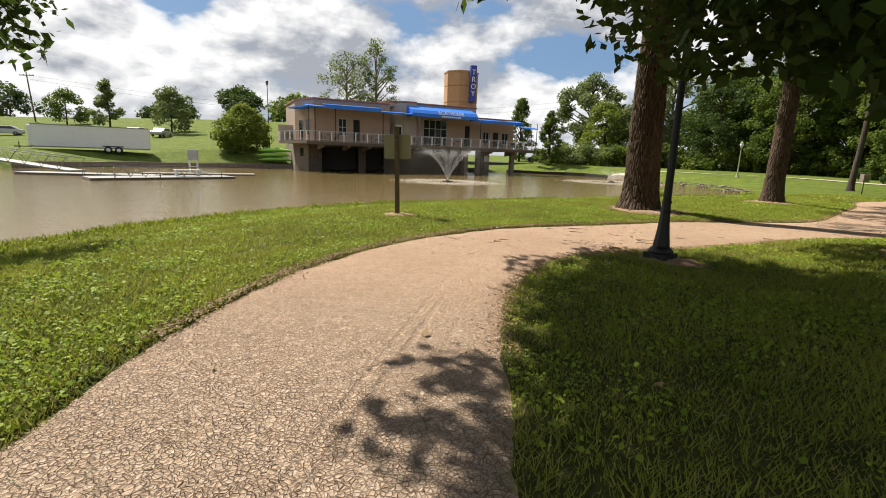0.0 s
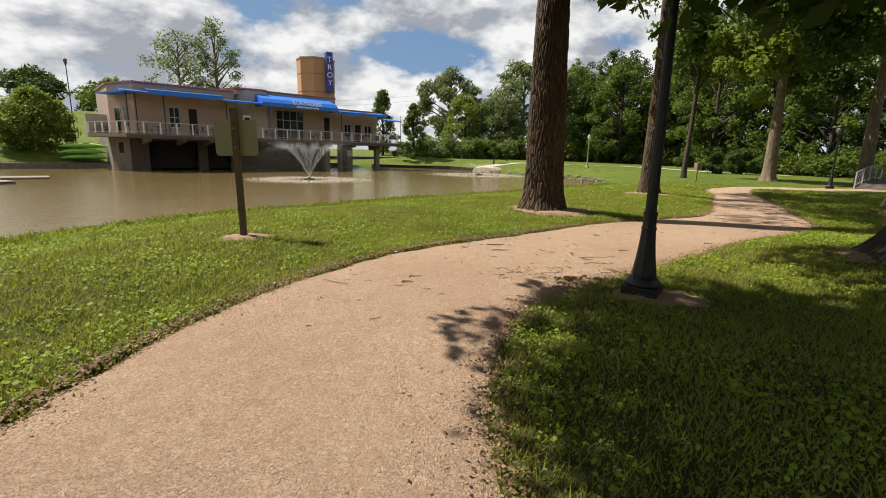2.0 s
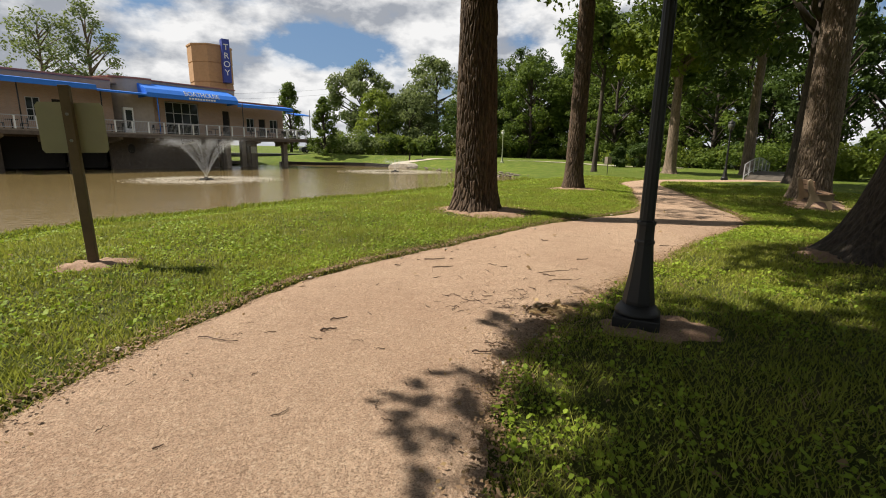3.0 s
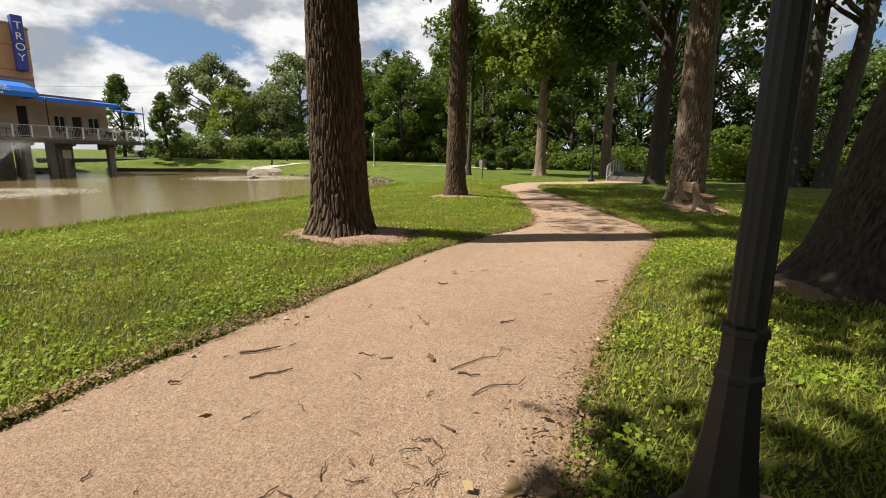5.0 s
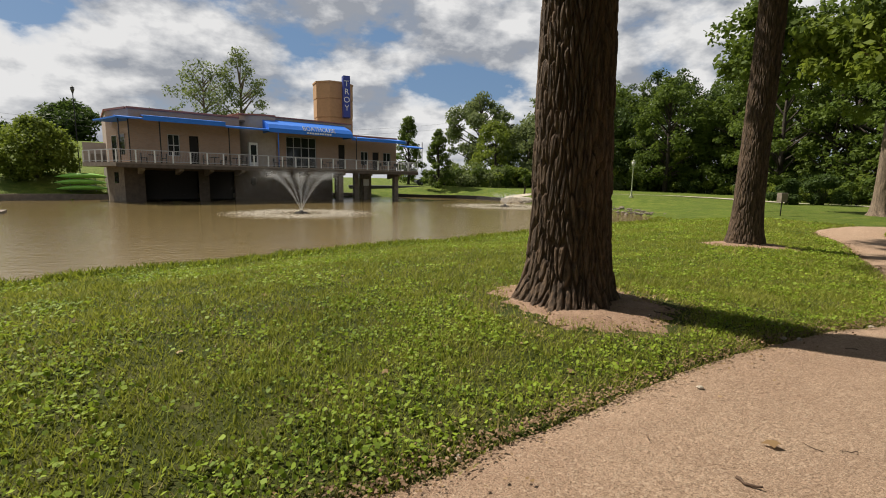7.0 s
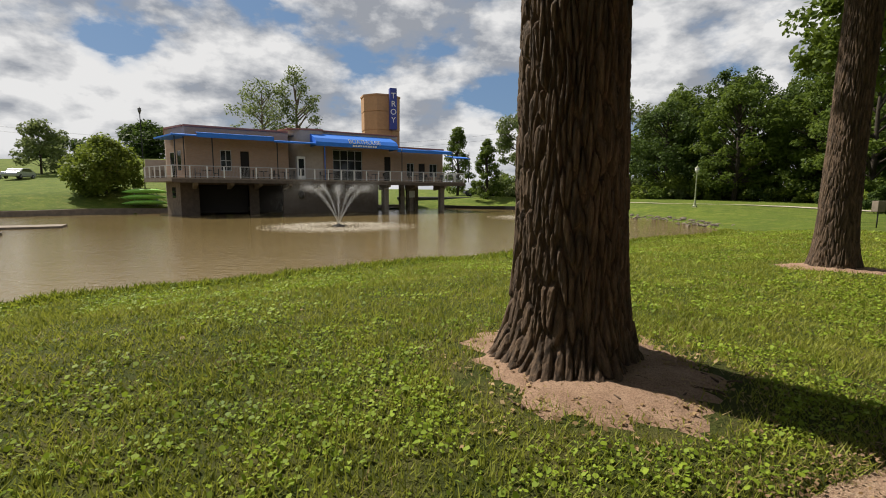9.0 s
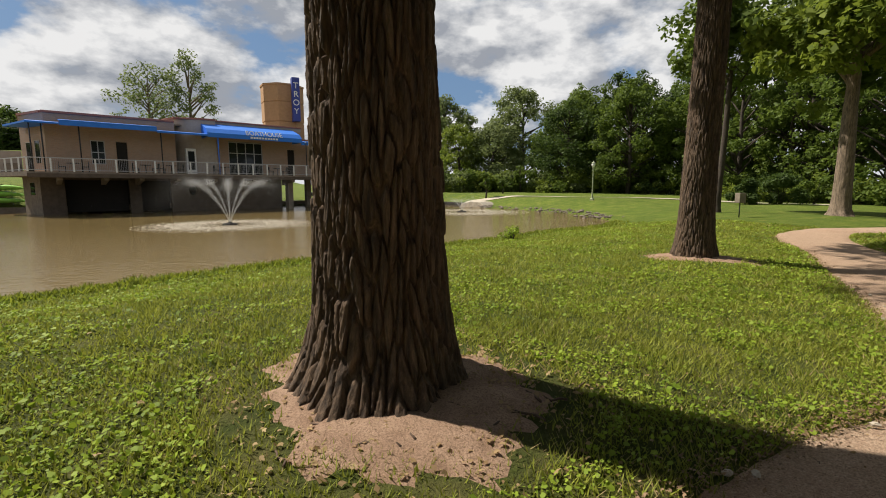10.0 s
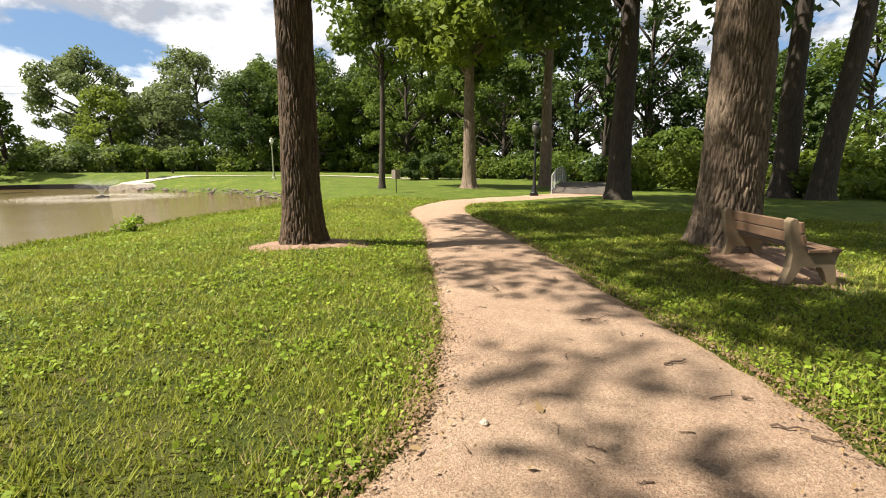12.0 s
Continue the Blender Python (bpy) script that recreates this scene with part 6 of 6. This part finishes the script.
# ---- bare earth, grass, leaves and twigs ----
def dirt_patch(x, y, rx, ry, turn, seed, label):
    g = np.random.default_rng(seed)
    ph = g.random(6) * 6.28
    vs, n, rings = [], 72, 14
    for i in range(rings + 1):
        f = i / rings
        for k in range(n):
            a = 6.2832 * k / n
            w = 1 + 0.10 * math.sin(2 * a + ph[0]) + 0.08 * math.sin(3 * a + ph[1]) + 0.06 * math.sin(7 * a + ph[2]) + 0.05 * math.sin(13 * a + ph[3]) + 0.04 * math.sin(23 * a + ph[4])
            p = Vector((rx * w * f * math.cos(a), ry * w * f * math.sin(a)))
            p.rotate(Matrix.Rotation(radians(turn), 2))
            vs.append((x + p.x, y + p.y, f))
    vs = np.array(vs)
    z = height(vs[:, 0], vs[:, 1], False)
    zz = z + 0.035 - 0.075 * vs[:, 2] ** 4 + 0.012 * np.sin(vs[:, 0] * 23) * np.sin(vs[:, 1] * 19)
    fs = []
    for i in range(rings):
        for k in range(n):
            a, b_ = i * n + k, i * n + (k + 1) % n
            fs.append((a, b_, b_ + n, a + n))
    tagged(new("bare_patch", mesh_of("bare_patch", np.stack([vs[:, 0], vs[:, 1], zz], -1), fs, M_DIRT, True)), label, "bare earth", kind="structure")
    PATCHES.append((x, y, rx, ry, radians(turn)))


PATCHES = []
LATTICE = np.random.default_rng(99).random((128, 128))


def lump(px, py, size, k=0):
    """Even-handed random unevenness between 0 and 1, with lumps of that size."""
    u, v = px / size + 17.3 * k, py / size + 31.7 * k
    i, j = np.floor(u).astype(int), np.floor(v).astype(int)
    f, q = smooth01(u - i), smooth01(v - j)
    a, b_ = LATTICE[i % 128, j % 128], LATTICE[(i + 1) % 128, j % 128]
    c, d = LATTICE[i % 128, (j + 1) % 128], LATTICE[(i + 1) % 128, (j + 1) % 128]
    return (a * (1 - f) + b_ * f) * (1 - q) + (c * (1 - f) + d * f) * q


dirt_patch(5.95, 13.65, 1.28, 1.10, -30, 1, "reddish bare dirt round the large trunk")
dirt_patch(12.90, 18.1, 1.15, 0.7, -38, 2, "reddish bare dirt round a trunk")
dirt_patch(-1.1, 11.4, 0.5, 0.4, 0, 3, "bare dirt round the signpost")
dirt_patch(3.55, 6.95, 0.6, 0.4, -38, 4, "bare dirt and dry grass round the lamp post")
dirt_patch(8.1, 7.45, 0.95, 0.7, -10, 5, "bare dirt and roots round the leaning trunk")
dirt_patch(16.5, 11.7, 1.8, 0.9, 32, 6, "bare dirt under the bench")


def in_patch(px, py, grow=0.0):
    res = np.zeros(px.shape, bool)
    for x, y, rx, ry, t in PATCHES:
        u = (px - x) * math.cos(t) + (py - y) * math.sin(t)
        v = -(px - x) * math.sin(t) + (py - y) * math.cos(t)
        res |= (u / (rx * (0.95 + grow))) ** 2 + (v / (ry * (0.95 + grow))) ** 2 < 1
    return res


WALKED = np.array([(-0.1, 0), (-0.1, 2.5), (0.2, 4.6), (1.2, 6.3), (2.6, 7.9), (3.5, 9.3), (5.2, 10.4), (6.4, 10.8), (8.4, 11.3)])


def scatter(n, seed, reach, power=1.7, box_=(-11, 24, -1.5, 34)):
    """Points on the lawn, thicker beside the walk."""
    g = np.random.default_rng(seed)
    out = []
    total = 0
    while total < n:
        px, py = g.uniform(box_[0], box_[1], 400000), g.uniform(box_[2], box_[3], 400000)
        d = line_distance(px, py, WALKED)
        keep = g.random(len(px)) < np.clip(reach / (d + 0.3), 0, 1) ** power
        px, py = px[keep], py[keep]
        out.append(np.stack([px, py], 1))
        total += len(px)
    p = np.concatenate(out)[:n]
    return p


def lawn_only(p, margin=0.0):
    px, py = p[:, 0], p[:, 1]
    ok = ~inside(px, py, PATH_RING) | (np.minimum(line_distance(px, py, EDGE_L[::3]), line_distance(px, py, EDGE_R[::3])) < margin)
    ok &= ~inside(px, py, SHORE_LINE)
    return ok


def blades(name, p, hgt, width, mat, seed, label, lean=0.85):
    g = np.random.default_rng(seed)
    n = len(p)
    z = height(p[:, 0], p[:, 1])
    d = line_distance(p[:, 0], p[:, 1], WALKED)
    wide = width * (1 + d * 0.30)
    hh = hgt * (0.45 + 0.95 * g.random(n)) * (0.35 + 0.8 * lump(p[:, 0], p[:, 1], 0.35) + 0.55 * lump(p[:, 0], p[:, 1], 0.11, 4))
    a = g.random(n) * 6.2832
    base = np.stack([p[:, 0], p[:, 1], z - 0.008], 1)
    side = np.stack([np.cos(a), np.sin(a), np.zeros(n)], 1) * wide[:, None] / 2
    b_ = a + 1.57 + g.normal(size=n) * 0.5
    tip = base + np.stack([np.cos(b_) * lean * hh * g.random(n) * 1.6, np.sin(b_) * lean * hh * g.random(n) * 1.6, hh], 1)
    c = np.stack([base - side, base + side, tip], 1)
    ob = new(name, quads_mesh(name, c.reshape(-1, 3), 3, mat))
    return tagged(ob, label, "grass", kind="stuff")


p = scatter(820000, 1, 3.4, 1.22)
r0 = np.random.default_rng(2).random(len(p))
ok = lawn_only(p, 0.10 * r0 ** 2 + 0.02) & (~in_patch(p[:, 0], p[:, 1], 0.05) | (r0 < 0.03) | (~in_patch(p[:, 0], p[:, 1], -0.25) & (r0 < 0.9 * lump(p[:, 0], p[:, 1], 0.22, 3))))
blades("grass", p[ok], 0.056, 0.0075, M_GRASS, 3, "short mown green grass on the lawn")
# dry blades along the worn edges
g = np.random.default_rng(4)
q = scatter(260000, 5, 3.0, 1.4)
e = np.minimum(line_distance(q[:, 0], q[:, 1], EDGE_L[::3]), line_distance(q[:, 0], q[:, 1], EDGE_R[::3]))
dry = (e < np.abs(g.normal(size=len(q))) * 0.16) | (in_patch(q[:, 0], q[:, 1], 0.35) & ~in_patch(q[:, 0], q[:, 1], -0.1) & (g.random(len(q)) < 0.3)) | (g.random(len(q)) < 0.05 + 0.30 * (lump(q[:, 0], q[:, 1], 0.5, 5) > 0.62))
dry &= lawn_only(q, 0.14)
blades("dry_grass", q[dry], 0.045, 0.007, M_STRAW, 6, "straw-coloured dry grass along the path edges", 1.0)

# clover and broad-leaved weeds, in patches
q = scatter(420000, 8, 3.4, 1.35)
pat = 0.45 * lump(q[:, 0], q[:, 1], 1.3, 1) + 0.35 * lump(q[:, 0], q[:, 1], 0.40, 2) + 0.20 * lump(q[:, 0], q[:, 1], 0.14, 6)
e = np.minimum(line_distance(q[:, 0], q[:, 1], EDGE_L[::3]), line_distance(q[:, 0], q[:, 1], EDGE_R[::3]))
g = np.random.default_rng(9)
bank = line_distance(q[:, 0], q[:, 1], SHORE_LINE[:110])
ok = (pat + 0.10 * np.exp(-(bank / 1.8) ** 2) + 0.13 * np.exp(-((e - 0.3) / 0.3) ** 2) + 0.10 * g.normal(size=len(q)) > 0.565) & lawn_only(q, 0.02) & ~in_patch(q[:, 0], q[:, 1], 0.12)
q = q[ok]
n = len(q)
z = height(q[:, 0], q[:, 1]) + 0.02 + 0.045 * g.random(n)
d = line_distance(q[:, 0], q[:, 1], WALKED)
c = np.stack([q[:, 0], q[:, 1], z], 1)
nrm = g.normal(size=(n, 3)) * 0.55 + np.array([0, 0, 1])
nrm /= np.linalg.norm(nrm, axis=1)[:, None]
t_ = np.cross(nrm, g.normal(size=(n, 3)))
t_ /= np.linalg.norm(t_, axis=1)[:, None]
b_ = np.cross(nrm, t_)
s = ((0.007 + 0.012 * g.random(n) ** 3) * (1 + 0.07 * d))[:, None]
ring = [c + t_ * s * math.cos(a) * 1.15 + b_ * s * math.sin(a) + nrm * s * (0.25 if k % 2 else -0.05) for k, a in enumerate(np.arange(5) * math.pi / 2.5)]
tagged(new("clover", quads_mesh("clover", np.stack(ring, 1).reshape(-1, 3), 5, M_CLOVER)), "bright clover and broad-leaved weeds in the lawn", "weeds", kind="stuff")

# taller growth along the waterline
g = np.random.default_rng(10)
i = g.integers(3, 110, 26000)
q = SHORE_LINE[i] * 1.0
nx = np.roll(SHORE_LINE, -1, 0)[i] - SHORE_LINE[i]
q = q + nx * g.random(len(q))[:, None] + g.normal(size=(len(q), 2)) * 0.32
blades("bank_grass", q, 0.12, 0.012, leafy("bank_grass_blades", (0.09, 0.13, 0.012), (0.24, 0.27, 0.03), 0.35), 11, "taller yellow-green grass along the pond edge")


# fallen leaves
def litter(n, seed, size, mat, label, where_):
    g = np.random.default_rng(seed)
    p = where_(g, n)
    z = height(p[:, 0], p[:, 1], False) + 0.02
    nr = g.normal(size=(n, 3)) * 0.35 + np.array([0, 0, 1])
    nr /= np.linalg.norm(nr, axis=1)[:, None]
    t = np.cross(nr, g.normal(size=(n, 3)))
    t /= np.linalg.norm(t, axis=1)[:, None]
    b = np.cross(nr, t)
    s = (size * (0.5 + g.random(n)))[:, None]
    c = np.stack([p[:, 0], p[:, 1], z], 1)
    ring = [c + t * s * math.cos(a) * w + b * s * math.sin(a) * w * 0.7 + nr * s * 0.25 * (k % 2) for k, (a, w) in enumerate(zip(np.arange(8) * math.pi / 4, (1.2, 0.7, 1.0, 0.65, 0.9, 0.65, 1.0, 0.7)))]
    tagged(new("fallen_leaves", quads_mesh("fallen_leaves", np.stack(ring, 1).reshape(-1, 3), 8, mat)), label, "leaves", kind="stuff")


def edge_spots(g, n, spread=0.10):
    e = EDGE_L if g.random() < 0.5 else EDGE_R
    pick = g.integers(60, 330, n)
    base = np.where((g.random(n) < 0.5)[:, None], EDGE_L[pick], EDGE_R[pick])
    return base + g.normal(size=(n, 2)) * spread * (0.3 + 1.6 * lump(base[:, 0], base[:, 1], 0.5, 7))[:, None]


litter(16000, 17, 0.012, M_DEBRIS, "brown leaf crumbs and soil along the ragged path edges", lambda g, n: edge_spots(g, n, 0.065))
litter(5000, 12, 0.012, M_DEAD, "small dry brown leaf scraps along the path edges", lambda g, n: edge_spots(g, n, 0.17))
litter(130, 13, 0.035, M_DEAD, "fallen brown leaves on the lawn and path", lambda g, n: np.stack([g.uniform(-3, 15, n), g.uniform(1, 17, n)], 1))
litter(60, 14, 0.045, M_DEAD, "heap of curled pale dead leaves by the lamp post", lambda g, n: np.array([2.95, 7.65]) + g.normal(size=(n, 2)) * np.array([0.16, 0.10]))
litter(900, 15, 0.02, M_DEAD, "leaf scraps on the bare dirt", lambda g, n: np.array([6.1, 13.5]) + g.normal(size=(n, 2)) * np.array([0.7, 0.5]))
litter(200, 16, 0.028, M_DEAD, "leaf scraps under the bench", lambda g, n: np.array([16.2, 11.9]) + g.normal(size=(n, 2)) * np.array([0.8, 0.4]))


# twigs
def twig(x, y, length, turn, r, seed):
    g = np.random.default_rng(seed)
    pts = [(length * (f - 0.5), length * 0.06 * g.normal(), r * 0.9 + 0.012 * g.random() * (k % 2)) for k, f in enumerate(np.linspace(0, 1, 6))]
    rad = [r * (1.1 - 0.5 * f) for f in np.linspace(0, 1, 6)]
    v, f_ = tube_data(pts, rad, 6)
    if length > 0.22:
        v2, f2 = tube_data([pts[3], (pts[3][0] + length * 0.13, pts[3][1] + length * 0.12, r)], [r * 0.6, r * 0.3], 5)
        k = len(v)
        v, f_ = v + v2, f_ + [tuple(i + k for i in q) for q in f2]
    ob = new("stick", mesh_of("stick", v, f_, M_STICK, True))
    ob.matrix_basis = pose(x, y, h1(x, y) + 0.002, 0, 0, turn)
    return tagged(ob, "dry brown fallen stick on the path" if length > 0.12 else "short dry brown twig on the path", "stick", "fallen twigs")


KNOWN = [(0.17, 8.16, 0.34, -42), (1.12, 8.23, 0.15, 0), (0.98, 8.02, 0.13, -4), (2.06, 7.23, 0.16, -37), (1.89, 7.15, 0.14, -24), (2.90, 9.99, 0.28, -19), (4.01, 8.80, 0.51, -5), (4.80, 9.18, 0.16, -14), (5.15, 10.43, 0.12, -70), (3.46, 9.41, 0.13, -61), (2.82, 9.59, 0.28, -16), (2.30, 9.85, 0.07, -33), (3.83, 8.44, 0.42, -25), (3.81, 8.70, 0.15, -61), (6.62, 9.28, 0.14, -33), (11.41, 11.47, 0.21, -35), (11.23, 11.12, 0.18, -56), (11.79, 11.84, 0.21, -25), (12.41, 12.71, 0.32, -18), (11.20, 10.95, 0.13, -71), (11.47, 11.34, 0.06, -71)]
for k, (x, y, le, tu) in enumerate(KNOWN):
    twig(x, y, le, tu, 0.0045 + 0.002 * (k % 3), 700 + k)
g = np.random.default_rng(15)
for k in range(130):
    i = int(g.integers(110, 300))
    f = g.random()
    p = EDGE_L[i] * (1 - f) + EDGE_R[i] * f
    twig(p[0], p[1], g.uniform(0.03, 0.12), g.uniform(0, 180), g.uniform(0.002, 0.005), 800 + k)
for k in range(46):      # the swept-up litter near the lamp post
    twig(2.75 + 0.35 * g.normal(), 8.1 + 0.22 * g.normal(), g.uniform(0.03, 0.14), g.uniform(0, 180), g.uniform(0.002, 0.004), 900 + k)
for k in range(16):       # roots and sticks on the bare dirt
    twig(6.0 + 0.6 * g.normal(), 13.2 + 0.25 * g.normal(), g.uniform(0.12, 0.35), g.uniform(0, 180), 0.009, 960 + k)
for k in range(44):
    i = int(g.integers(120, 290))
    e = EDGE_L[i] if k % 3 else EDGE_R[i]
    vs, fs = [], []
    s = g.uniform(0.010, 0.030)
    for ring, (rr_, zz) in enumerate(((0.8, -0.2), (1.0, 0.3), (0.55, 0.75))):
        for j in range(7):
            a = 6.283 * j / 7 + ring * 0.3
            q_ = rr_ * s * (0.8 + 0.4 * g.random())
            vs.append((q_ * math.cos(a) * 1.3, q_ * math.sin(a), zz * s))
    for ring in range(2):
        for j in range(7):
            a, b_ = ring * 7 + j, ring * 7 + (j + 1) % 7
            fs.append((a, b_, b_ + 7, a + 7))
    fs.append(tuple(14 + j for j in range(7)))
    x, y = e[0] + 0.15 * g.normal(), e[1] + 0.15 * g.normal()
    ob = new("stone", mesh_of("stone", vs, fs, M_STONE))
    ob.matrix_basis = pose(x, y, h1(x, y), 0, 0, g.uniform(0, 360))
    tagged(ob, "small pale stone at the path edge", "stone", "loose stones")
